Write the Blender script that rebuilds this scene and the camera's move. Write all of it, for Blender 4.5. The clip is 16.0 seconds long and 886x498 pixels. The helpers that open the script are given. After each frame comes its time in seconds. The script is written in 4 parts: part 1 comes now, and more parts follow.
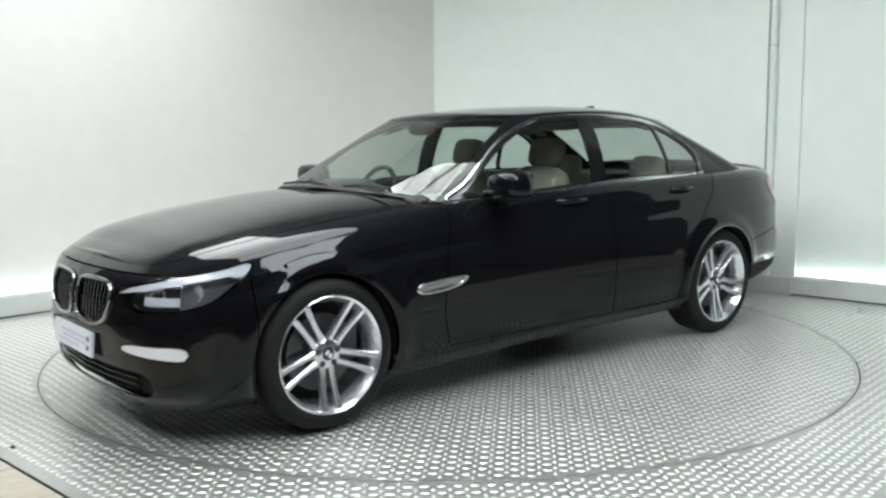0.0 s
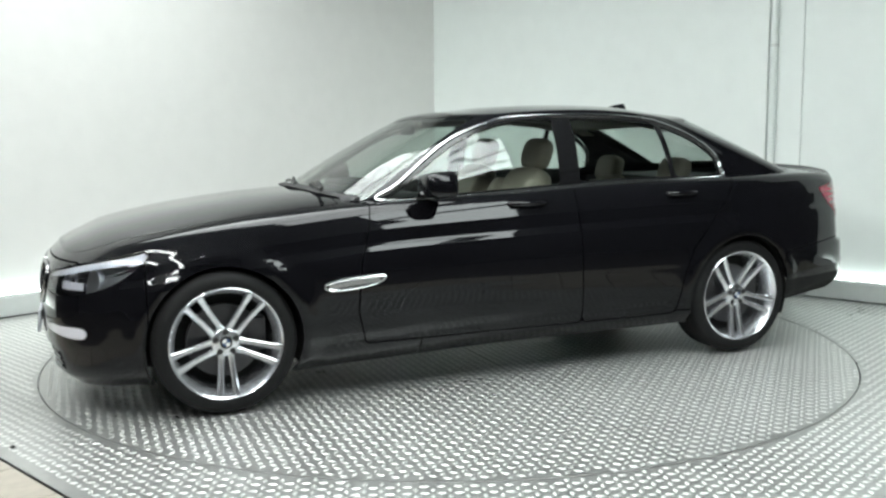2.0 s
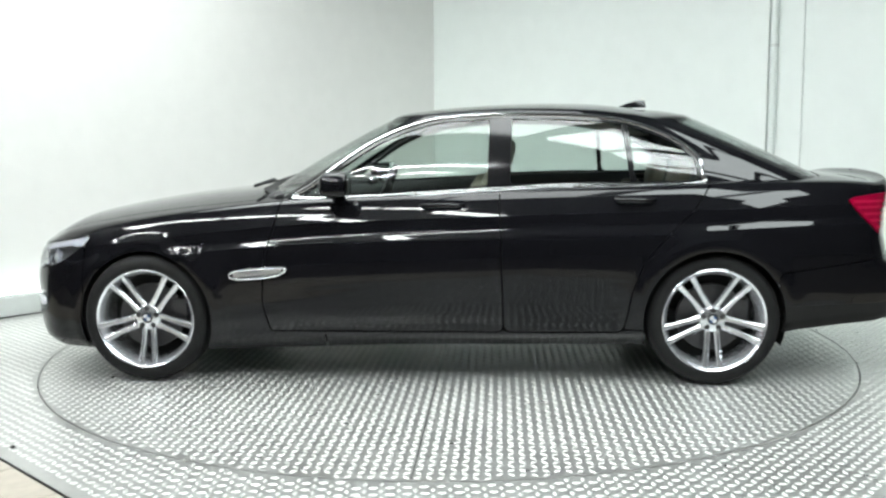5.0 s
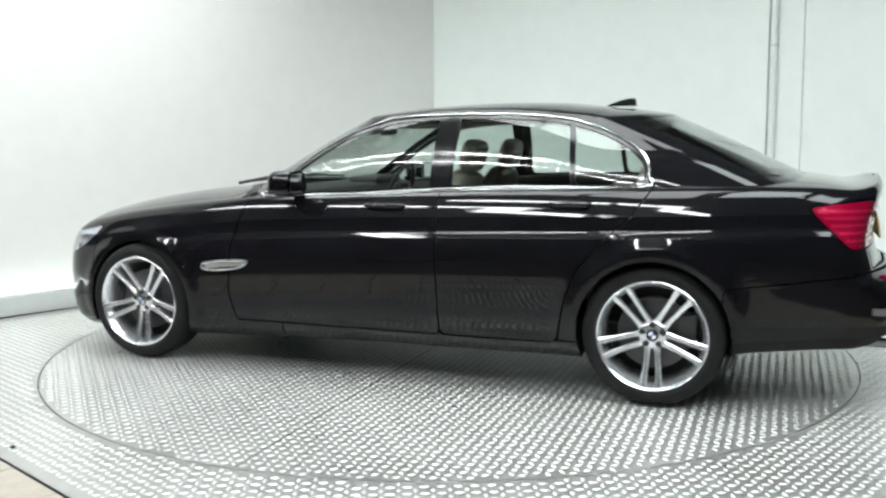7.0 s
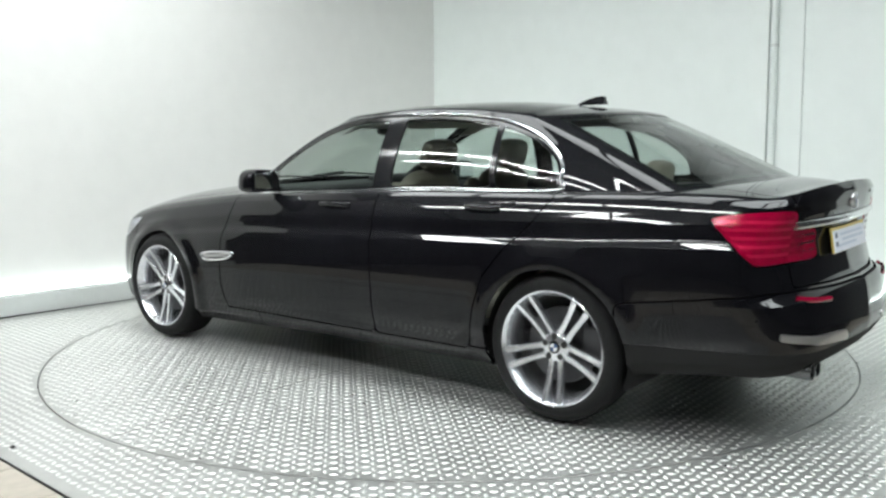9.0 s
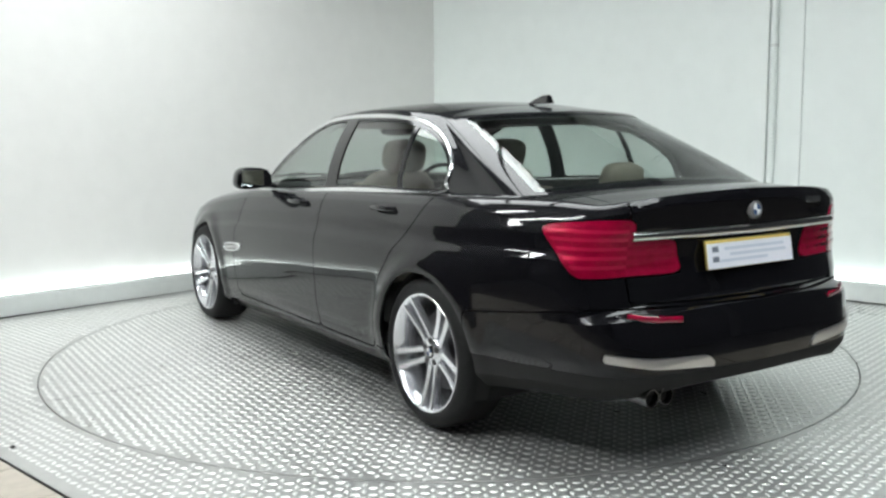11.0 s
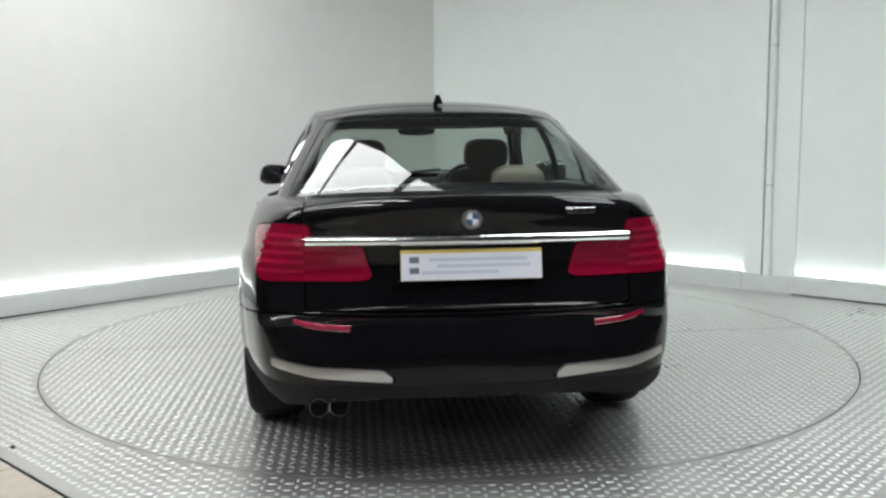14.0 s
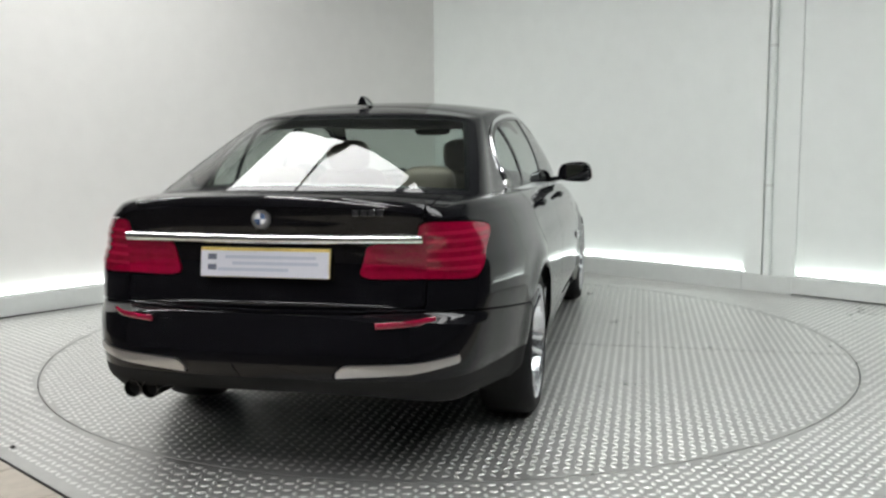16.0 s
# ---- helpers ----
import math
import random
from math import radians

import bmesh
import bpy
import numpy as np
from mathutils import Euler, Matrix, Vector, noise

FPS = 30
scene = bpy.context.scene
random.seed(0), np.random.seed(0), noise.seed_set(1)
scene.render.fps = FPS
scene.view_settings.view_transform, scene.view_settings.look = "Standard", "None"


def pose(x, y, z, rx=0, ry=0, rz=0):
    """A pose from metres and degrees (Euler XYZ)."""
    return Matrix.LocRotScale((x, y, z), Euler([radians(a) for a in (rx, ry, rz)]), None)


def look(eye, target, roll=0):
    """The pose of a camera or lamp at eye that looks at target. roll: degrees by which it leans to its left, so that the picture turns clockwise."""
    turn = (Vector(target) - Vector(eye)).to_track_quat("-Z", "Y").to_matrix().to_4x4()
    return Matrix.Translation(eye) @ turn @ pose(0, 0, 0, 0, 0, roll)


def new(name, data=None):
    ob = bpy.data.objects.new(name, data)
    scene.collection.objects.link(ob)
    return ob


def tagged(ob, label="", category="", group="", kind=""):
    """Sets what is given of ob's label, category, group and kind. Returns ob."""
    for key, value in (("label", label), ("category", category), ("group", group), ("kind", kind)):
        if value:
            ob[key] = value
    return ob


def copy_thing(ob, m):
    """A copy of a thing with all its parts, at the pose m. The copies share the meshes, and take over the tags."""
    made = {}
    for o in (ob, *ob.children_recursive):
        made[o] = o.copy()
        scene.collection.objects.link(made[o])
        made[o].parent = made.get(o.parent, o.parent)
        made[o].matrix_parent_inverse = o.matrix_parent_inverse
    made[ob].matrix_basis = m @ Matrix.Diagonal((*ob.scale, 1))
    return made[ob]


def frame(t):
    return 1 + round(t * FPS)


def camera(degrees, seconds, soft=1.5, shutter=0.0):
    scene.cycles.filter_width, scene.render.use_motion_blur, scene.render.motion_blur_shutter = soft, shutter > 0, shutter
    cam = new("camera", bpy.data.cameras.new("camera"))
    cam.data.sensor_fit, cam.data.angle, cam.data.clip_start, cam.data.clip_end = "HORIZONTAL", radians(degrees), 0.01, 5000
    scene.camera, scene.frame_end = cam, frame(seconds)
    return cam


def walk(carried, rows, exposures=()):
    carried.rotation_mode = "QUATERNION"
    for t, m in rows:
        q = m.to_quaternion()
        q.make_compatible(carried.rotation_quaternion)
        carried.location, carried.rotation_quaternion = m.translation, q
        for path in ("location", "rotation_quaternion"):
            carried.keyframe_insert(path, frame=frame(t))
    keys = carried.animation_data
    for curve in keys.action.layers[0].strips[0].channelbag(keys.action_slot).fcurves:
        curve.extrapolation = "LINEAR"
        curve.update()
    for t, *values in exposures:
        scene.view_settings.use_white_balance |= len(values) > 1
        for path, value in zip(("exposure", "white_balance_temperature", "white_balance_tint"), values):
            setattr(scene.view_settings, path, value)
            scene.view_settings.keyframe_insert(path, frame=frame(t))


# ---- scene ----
# One still camera watches a black saloon turn on a steel turntable in a white photo bay.
CAM_EYE = (0.0, -5.804, 1.3256)
PITCH, ROLL, YAW = -7.1244, -0.5703, 0.2554

cam = camera(52.77, 16.0, soft=2.5)


def camera_pose():
    a, c = radians(PITCH), radians(YAW)
    way = Vector((-math.sin(c) * math.cos(a), math.cos(c) * math.cos(a), math.sin(a)))
    return look(CAM_EYE, Vector(CAM_EYE) + way, ROLL)


walk(cam, [(0.0, camera_pose()), (16.0, camera_pose())], exposures=[(0.0, -0.10, 6350, 10), (2.0, -0.04, 6350, 10), (3.5, 0.22, 6350, 10), (8.0, 0.04, 6350, 12), (11.0, -0.1, 6350, 13), (13.0, -0.27, 6400, 15), (14.5, -0.36, 6500, 16), (16.0, -0.38, 6600, 17)])

# heading of the car, degrees, every half second
HEADING = [(0.0, 219.94), (0.5, 215.67), (1.0, 211.24), (1.5, 206.96), (2.0, 202.55), (2.5, 198.23), (3.0, 193.73),
           (3.5, 189.42), (4.0, 185.14), (5.0, 176.55), (6.5, 163.52), (7.0, 159.27), (7.5, 154.97), (8.0, 150.46), (9.25, 139.2),
           (10.5, 127.8), (11.0, 123.28), (11.5, 118.76), (12.0, 114.16), (12.5, 109.74), (13.0, 105.06),
           (13.5, 100.6), (14.0, 95.9), (14.5, 91.44), (15.0, 86.68), (15.5, 82.14), (16.0, 77.61)]

# ---------------------------------------------------------------- world and lights
world = bpy.data.worlds.new("world")
scene.world = world
world.use_nodes = True
world.node_tree.nodes["Background"].inputs[0].default_value = (0.75, 0.82, 0.8, 1)
world.node_tree.nodes["Background"].inputs[1].default_value = 0.05


# ---------------------------------------------------------------- materials
def material(name, colour, rough=0.5, metal=0.0, coat=0.0, noise_scale=0.0, vary=0.0, bump=0.0, bump_scale=60.0,
             emit=None, strength=0.0, spec=0.5, rough_vary=0.0, coat_ior=1.5):
    m = bpy.data.materials.new(name)
    m.use_nodes = True
    nt = m.node_tree
    b = nt.nodes["Principled BSDF"]
    b.inputs["Base Color"].default_value = (*colour, 1)
    b.inputs["Roughness"].default_value = rough
    b.inputs["Metallic"].default_value = metal
    b.inputs["Coat Weight"].default_value = coat
    b.inputs["Coat Roughness"].default_value = 0.03
    b.inputs["Coat IOR"].default_value = coat_ior
    b.inputs["Specular IOR Level"].default_value = spec
    if emit:
        b.inputs["Emission Color"].default_value = (*emit, 1)
        b.inputs["Emission Strength"].default_value = strength
    co = nt.nodes.new("ShaderNodeTexCoord")
    if vary or rough_vary:
        n1 = nt.nodes.new("ShaderNodeTexNoise")
        n1.inputs["Scale"].default_value = noise_scale
        n1.inputs["Detail"].default_value = 6
        n2 = nt.nodes.new("ShaderNodeTexNoise")
        n2.inputs["Scale"].default_value = noise_scale * 9
        n2.inputs["Detail"].default_value = 3
        add = nt.nodes.new("ShaderNodeMath")
        add.operation = "ADD"
        nt.links.new(co.outputs["Object"], n1.inputs["Vector"])
        nt.links.new(co.outputs["Object"], n2.inputs["Vector"])
        nt.links.new(n1.outputs["Fac"], add.inputs[0])
        nt.links.new(n2.outputs["Fac"], add.inputs[1])
        if vary:
            ramp = nt.nodes.new("ShaderNodeMapRange")
            ramp.inputs["From Min"].default_value = 0.6
            ramp.inputs["From Max"].default_value = 1.4
            ramp.inputs["To Min"].default_value = 1 - vary
            ramp.inputs["To Max"].default_value = 1 + vary
            nt.links.new(add.outputs[0], ramp.inputs["Value"])
            sc = nt.nodes.new("ShaderNodeVectorMath")
            sc.operation = "SCALE"
            sc.inputs[0].default_value = colour
            nt.links.new(ramp.outputs[0], sc.inputs["Scale"])
            nt.links.new(sc.outputs[0], b.inputs["Base Color"])
        if rough_vary:
            rr = nt.nodes.new("ShaderNodeMapRange")
            rr.inputs["From Min"].default_value = 0.6
            rr.inputs["From Max"].default_value = 1.4
            rr.inputs["To Min"].default_value = max(0.02, rough - rough_vary)
            rr.inputs["To Max"].default_value = rough + rough_vary
            nt.links.new(add.outputs[0], rr.inputs["Value"])
            nt.links.new(rr.outputs[0], b.inputs["Roughness"])
    if bump:
        nb = nt.nodes.new("ShaderNodeTexNoise")
        nb.inputs["Scale"].default_value = bump_scale
        nb.inputs["Detail"].default_value = 4
        bp = nt.nodes.new("ShaderNodeBump")
        bp.inputs["Strength"].default_value = bump
        bp.inputs["Distance"].default_value = 0.01
        nt.links.new(co.outputs["Object"], nb.inputs["Vector"])
        nt.links.new(nb.outputs["Fac"], bp.inputs["Height"])
        nt.links.new(bp.outputs[0], b.inputs["Normal"])
    return m


def glass_material(name, tint, ior=1.5):
    """Thin clear pane: see-through with mirror gloss by Fresnel."""
    m = bpy.data.materials.new(name)
    m.use_nodes = True
    nt = m.node_tree
    nt.nodes.remove(nt.nodes["Principled BSDF"])
    out = nt.nodes["Material Output"]
    tr = nt.nodes.new("ShaderNodeBsdfTransparent")
    tr.inputs[0].default_value = (*tint, 1)
    gl = nt.nodes.new("ShaderNodeBsdfGlossy")
    gl.inputs["Roughness"].default_value = 0.01
    lw = nt.nodes.new("ShaderNodeLayerWeight")
    lw.inputs["Blend"].default_value = 0.5
    pw = nt.nodes.new("ShaderNodeMath")
    pw.operation = "POWER"
    pw.inputs[1].default_value = 4.0
    fr = nt.nodes.new("ShaderNodeMath")
    fr.operation = "MULTIPLY_ADD"
    base = ((ior - 1) / (ior + 1)) ** 2 * 1.8
    fr.inputs[1].default_value = 1 - base
    fr.inputs[2].default_value = base
    nt.links.new(lw.outputs["Facing"], pw.inputs[0])
    nt.links.new(pw.outputs[0], fr.inputs[0])
    mix = nt.nodes.new("ShaderNodeMixShader")
    nt.links.new(fr.outputs[0], mix.inputs[0])
    nt.links.new(tr.outputs[0], mix.inputs[1])
    nt.links.new(gl.outputs[0], mix.inputs[2])
    nt.links.new(mix.outputs[0], out.inputs["Surface"])
    return m


M = {}
M["wall_east"] = material("wall_paint_green", (0.765, 0.81, 0.785), 0.6, noise_scale=0.7, vary=0.03, bump=0.02, bump_scale=90)
M["wall"] = material("wall_paint", (0.765, 0.765, 0.74), 0.6, noise_scale=0.7, vary=0.03, bump=0.02, bump_scale=90)
M["plinth"] = material("plinth_paint", (0.62, 0.65, 0.63), 0.5, noise_scale=1.5, vary=0.06)
M["ceiling"] = material("ceiling_paint", (0.19, 0.20, 0.20), 0.8, noise_scale=0.8, vary=0.05)
# Near-black paint stands in for the hall's dim light; darkens the car's reflections.
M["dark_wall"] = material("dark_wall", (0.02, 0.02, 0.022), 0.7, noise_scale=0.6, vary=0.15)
M["steel"] = material("tread_steel", (0.47, 0.475, 0.46), 0.33, metal=0.67, noise_scale=1.3, vary=0.16, rough_vary=0.08, bump=0.05, bump_scale=150)
# Studs take a lighter colour than the plate around them.
M["stud"] = material("stud_steel", (0.86, 0.865, 0.84), 0.35, metal=0.45, noise_scale=1.1, vary=0.12)
M["gap"] = material("gap_dark", (0.02, 0.02, 0.02), 0.8)
M["tile"] = material("floor_tile", (0.42, 0.38, 0.32), 0.5, noise_scale=2.2, vary=0.14, bump=0.04, bump_scale=70)
# Grout between the tiles; also darkens the unseen hall ground for the car's reflections.
M["grout"] = material("grout", (0.045, 0.04, 0.036), 0.9)
M["cove"] = material("cove_led", (0.9, 0.95, 0.92), 0.5, emit=(0.90, 1.0, 0.96), strength=11.0)
M["tube"] = material("tube_light", (0.9, 0.9, 0.9), 0.4, emit=(0.97, 1.0, 0.97), strength=80.0)
M["lightbox"] = material("lightbox", (0.9, 0.9, 0.9), 0.5, emit=(0.95, 1.0, 0.97), strength=8.0)
M["lightbox_b"] = material("lightbox_pale", (0.9, 0.9, 0.9), 0.5, emit=(0.92, 1.0, 0.97), strength=11.0)
M["paint"] = material("black_paint", (0.005, 0.005, 0.0065), 0.35, coat=1.0, spec=0.02, coat_ior=1.4)
M["gloss_black"] = material("gloss_black", (0.01, 0.01, 0.011), 0.12)
M["trim_black"] = material("trim_black", (0.02, 0.02, 0.02), 0.5, bump=0.05, bump_scale=300)
M["liner"] = material("liner", (0.008, 0.008, 0.008), 0.9)
M["rubber"] = material("tyre_rubber", (0.010, 0.010, 0.0105), 0.7, noise_scale=12, vary=0.25, spec=0.25)
M["alloy"] = material("alloy_silver", (0.78, 0.79, 0.82), 0.24, metal=0.85, noise_scale=20, vary=0.05)
M["disc"] = material("brake_steel", (0.09, 0.09, 0.095), 0.4, metal=0.9, noise_scale=30, vary=0.15)
M["chrome"] = material("chrome", (0.88, 0.89, 0.90), 0.16, metal=1.0)
M["satin"] = material("satin_metal", (0.60, 0.60, 0.60), 0.28, metal=0.85)
M["glass"] = glass_material("car_glass", (0.74, 0.80, 0.77), 1.5)
M["lens"] = glass_material("lamp_glass", (0.85, 0.87, 0.9), 1.5)
M["red_lens"] = material("red_lens", (0.28, 0.002, 0.028), 0.10, coat=1.0, noise_scale=25, vary=0.25, bump=0.10, bump_scale=38)
M["red_deep"] = material("red_deep", (0.30, 0.003, 0.032), 0.25, coat=0.3, noise_scale=25, vary=0.2, bump=0.08, bump_scale=38)
M["leather"] = material("beige_leather", (0.34, 0.30, 0.25), 0.5, noise_scale=8, vary=0.08, bump=0.08, bump_scale=120)
M["dash"] = material("dash_black", (0.03, 0.03, 0.032), 0.55, bump=0.08, bump_scale=200)
M["headliner"] = material("headliner", (0.36, 0.35, 0.32), 0.9)
M["plate_white"] = material("plate_white", (0.84, 0.86, 0.94), 0.35)
M["plate_yellow"] = material("plate_rim", (0.75, 0.58, 0.16), 0.4)
M["plate_grey"] = material("plate_bar", (0.62, 0.67, 0.78), 0.4)
M["plate_dark"] = material("plate_mark", (0.16, 0.18, 0.24), 0.4)
M["badge_blue"] = material("badge_blue", (0.06, 0.10, 0.20), 0.2)
M["grille_chrome"] = material("grille_chrome", (0.42, 0.42, 0.43), 0.2, metal=1.0)
M["tail_bar"] = material("tail_reflector", (0.55, 0.012, 0.06), 0.16, coat=1.0, metal=0.25)
M["dark_chrome"] = material("dark_chrome", (0.16, 0.16, 0.165), 0.22, metal=1.0)
M["badge_white"] = material("badge_white", (0.8, 0.8, 0.82), 0.2)
M["drl"] = material("lamp_reflector", (0.8, 0.82, 0.9), 0.12, metal=0.9)
M["drl_white"] = material("lamp_white", (0.86, 0.86, 0.92), 0.15, coat=1.0)
M["mirror"] = material("mirror_glass", (0.8, 0.82, 0.84), 0.02, metal=1.0)


# ---------------------------------------------------------------- mesh helpers
def mesh_ob(name, verts, faces, mat, parent=None, label="", smooth=False):
    me = bpy.data.meshes.new(name)
    me.from_pydata([tuple(v) for v in verts], [], [tuple(f) for f in faces])
    me.materials.append(mat)
    if smooth:
        me.polygons.foreach_set("use_smooth", [True] * len(me.polygons))
    me.update()
    ob = new(name, me)
    if parent:
        ob.parent = parent
    if label:
        ob["label"] = label
    return ob


def part(name, bm, mat, parent=None, label="", smooth=False, m=None):
    if m is not None:
        bm.transform(m)
    me = bpy.data.meshes.new(name)
    bm.to_mesh(me)
    bm.free()
    me.materials.append(mat)
    if smooth:
        me.polygons.foreach_set("use_smooth", [True] * len(me.polygons))
        me.set_sharp_from_angle(angle=radians(38))
    ob = new(name, me)
    if parent:
        ob.parent = parent
    if label:
        ob["label"] = label
    return ob


def box(sx, sy, sz, bevel=0.0, seg=2, m=None):
    bm = bmesh.new()
    bmesh.ops.create_cube(bm, size=1.0)
    bmesh.ops.scale(bm, vec=(sx, sy, sz), verts=bm.verts)
    if bevel:
        bmesh.ops.bevel(bm, geom=bm.edges[:], offset=bevel, segments=seg, profile=0.5, affect="EDGES")
    if m is not None:
        bm.transform(m)
    return bm


def join(*bms):
    a = bms[0]
    for b in bms[1:]:
        me = bpy.data.meshes.new("tmp")
        b.to_mesh(me)
        b.free()
        a.from_mesh(me)
        bpy.data.meshes.remove(me)
    return a


def lathe(profile, seg=64, axis="y", closed=False):
    """Spin (radius, offset) points round an axis."""
    bm = bmesh.new()
    rings = []
    for r, o in profile:
        ring = []
        for i in range(seg):
            a = 2 * math.pi * i / seg
            c, s = r * math.cos(a), r * math.sin(a)
            ring.append(bm.verts.new((c, o, s) if axis == "y" else (c, s, o)))
        rings.append(ring)
    pairs = list(zip(rings, rings[1:])) + ([(rings[-1], rings[0])] if closed else [])
    for a, b in pairs:
        for i in range(seg):
            j = (i + 1) % seg
            bm.faces.new((a[i], a[j], b[j], b[i]))
    bmesh.ops.recalc_face_normals(bm, faces=bm.faces)
    return bm


def sweep(points, radius, seg=8, flat=(1.0, 1.0), closed=False):
    """Tube along points."""
    bm = bmesh.new()
    pts = [Vector(p) for p in points]
    n = len(pts)
    rings = []
    for i, p in enumerate(pts):
        d = (pts[(i + 1) % n] - pts[i - 1]) if closed else (pts[min(i + 1, n - 1)] - pts[max(i - 1, 0)])
        d.normalize()
        side = d.cross(Vector((0, 0, 1)))
        if side.length < 1e-3:
            side = d.cross(Vector((0, 1, 0)))
        side.normalize()
        up = side.cross(d)
        rings.append([bm.verts.new(p + side * math.cos(2 * math.pi * k / seg) * radius * flat[0]
                                   + up * math.sin(2 * math.pi * k / seg) * radius * flat[1]) for k in range(seg)])
    for i in range(n if closed else n - 1):
        a, b = rings[i], rings[(i + 1) % n]
        for k in range(seg):
            j = (k + 1) % seg
            bm.faces.new((a[k], a[j], b[j], b[k]))
    if not closed:
        bm.faces.new(rings[0][::-1])
        bm.faces.new(rings[-1])
    bmesh.ops.recalc_face_normals(bm, faces=bm.faces)
    return bm


# ---------------------------------------------------------------- the bay
CORNER = Vector((-0.121, 4.22, 0))
U = Vector((-0.697, -0.717, 0)).normalized()      # along the wall on one side, away from the corner
V = Vector((0.739, -0.674, 0)).normalized()       # along the other wall
PLINTH_H, PLINTH_D, WALL_H = 0.145, 0.10, 4.2
WALL_LEN = 12.0


def along(direction, inward, length, start, depth0, depth1, z0, z1):
    """Box that runs along a wall line; depth is measured inward (into the bay) from the plinth's face, negative is outward."""
    a = CORNER + direction * start
    b = CORNER + direction * (start + length)
    vs = []
    for p in (a, b):
        for d in (depth0, depth1):
            for z in (z0, z1):
                q = p + inward * d
                vs.append((q.x, q.y, z))
    fs = [(0, 1, 3, 2), (4, 6, 7, 5), (0, 4, 5, 1), (2, 3, 7, 6), (0, 2, 6, 4), (1, 5, 7, 3)]
    return vs, fs


def structure(name, vs, fs, mat, label):
    return tagged(mesh_ob(name, vs, fs, mat), label, "wall", kind="structure")


IN_U = Vector((-U.y, U.x, 0)) if Vector((-U.y, U.x, 0)).dot(-CORNER) > 0 else Vector((U.y, -U.x, 0))
IN_V = Vector((-V.y, V.x, 0)) if Vector((-V.y, V.x, 0)).dot(-CORNER) > 0 else Vector((V.y, -V.x, 0))

BAY = 6.3         # white walls reach this far from the corner; unseen near-black walls go on beyond
structure("wall_west", *along(U, IN_U, BAY + 0.3, -0.3, -PLINTH_D - 0.2, -PLINTH_D, 0, WALL_H), M["wall"], "smooth white painted wall of the photo bay")
structure("wall_east", *along(V, IN_V, BAY + 0.099, -0.099, -PLINTH_D - 0.2, -PLINTH_D, 0, WALL_H), M["wall_east"], "smooth white painted wall with a pale green cast")
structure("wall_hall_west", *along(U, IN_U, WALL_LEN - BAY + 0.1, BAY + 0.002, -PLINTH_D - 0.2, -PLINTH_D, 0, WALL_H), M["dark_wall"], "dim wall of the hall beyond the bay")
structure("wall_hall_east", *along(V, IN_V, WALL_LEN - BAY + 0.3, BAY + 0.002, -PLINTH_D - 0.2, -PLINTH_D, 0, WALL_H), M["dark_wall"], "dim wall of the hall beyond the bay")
# low kerbs in front of the walls, with a light strip lying on top
COLUMN_A, COLUMN_B = 3.59, 4.02
structure("plinth_west", *along(U, IN_U, BAY, 0.0, -PLINTH_D + 0.002, 0.0, 0, PLINTH_H), M["plinth"], "low grey-white kerb along the wall")
structure("plinth_east", *along(V, IN_V, COLUMN_A, 0.0, -PLINTH_D + 0.002, 0.0, 0, PLINTH_H), M["plinth"], "low grey-white kerb along the wall")
structure("plinth_east_b", *along(V, IN_V, BAY - COLUMN_B, COLUMN_B, -PLINTH_D + 0.002, 0.0, 0.012, PLINTH_H), M["plinth"], "low grey-white kerb with a dark gap below")


def strip(direction, inward, start, length):
    lamp = tagged(new("light_strip"), "glowing white light strip lying on the kerb", "light strip", "cove lights")
    vs, fs = along(direction, inward, length, start, -PLINTH_D + 0.006, -0.055, PLINTH_H + 0.001, PLINTH_H + 0.012)
    mesh_ob("diffuser", vs, fs, M["cove"], lamp)
    vs, fs = along(direction, inward, length, start, -0.053, -0.045, PLINTH_H + 0.001, PLINTH_H + 0.016)
    mesh_ob("profile", vs, fs, M["plinth"], lamp)


strip(U, IN_U, 0.12, BAY - 0.3)
strip(V, IN_V, 0.12, COLUMN_A - 0.13)
strip(V, IN_V, COLUMN_B + 0.02, BAY - COLUMN_B - 0.3)

# boxed column with a pipe at the joint of two wall panels
column = tagged(new("column"), "white boxed column with a pipe at a wall joint", "column", kind="structure")
mesh_ob("column_box", *along(V, IN_V, 0.15, COLUMN_A + 0.003, -PLINTH_D + 0.002, -0.035, 0, WALL_H - 0.01), M["wall_east"], column)
mesh_ob("cover_panel", *along(V, IN_V, COLUMN_B - COLUMN_A - 0.16, COLUMN_A + 0.155, -PLINTH_D + 0.002, -0.078, 0, WALL_H - 0.01), M["wall_east"], column)
mesh_ob("column_foot", *along(V, IN_V, COLUMN_B - COLUMN_A - 0.006, COLUMN_A + 0.003, -0.033, -0.002, 0, PLINTH_H - 0.004), M["plinth"], column)
pv = CORNER + V * (COLUMN_A + 0.195) + IN_V * -0.052
part("pipe", lathe([(0.0, 0.003), (0.030, 0.003), (0.030, 4.18), (0.0, 4.18)], 24, "z"), M["wall_east"], column, smooth=True, m=Matrix.Translation(pv))
for zz in (0.9, 2.05, 3.2):
    part("pipe_clip", lathe([(0.0303, -0.012), (0.034, -0.012), (0.034, 0.012), (0.0303, 0.012)], 24, "z", True), M["plinth"], column,
         m=Matrix.Translation(pv + Vector((0, 0, zz))))

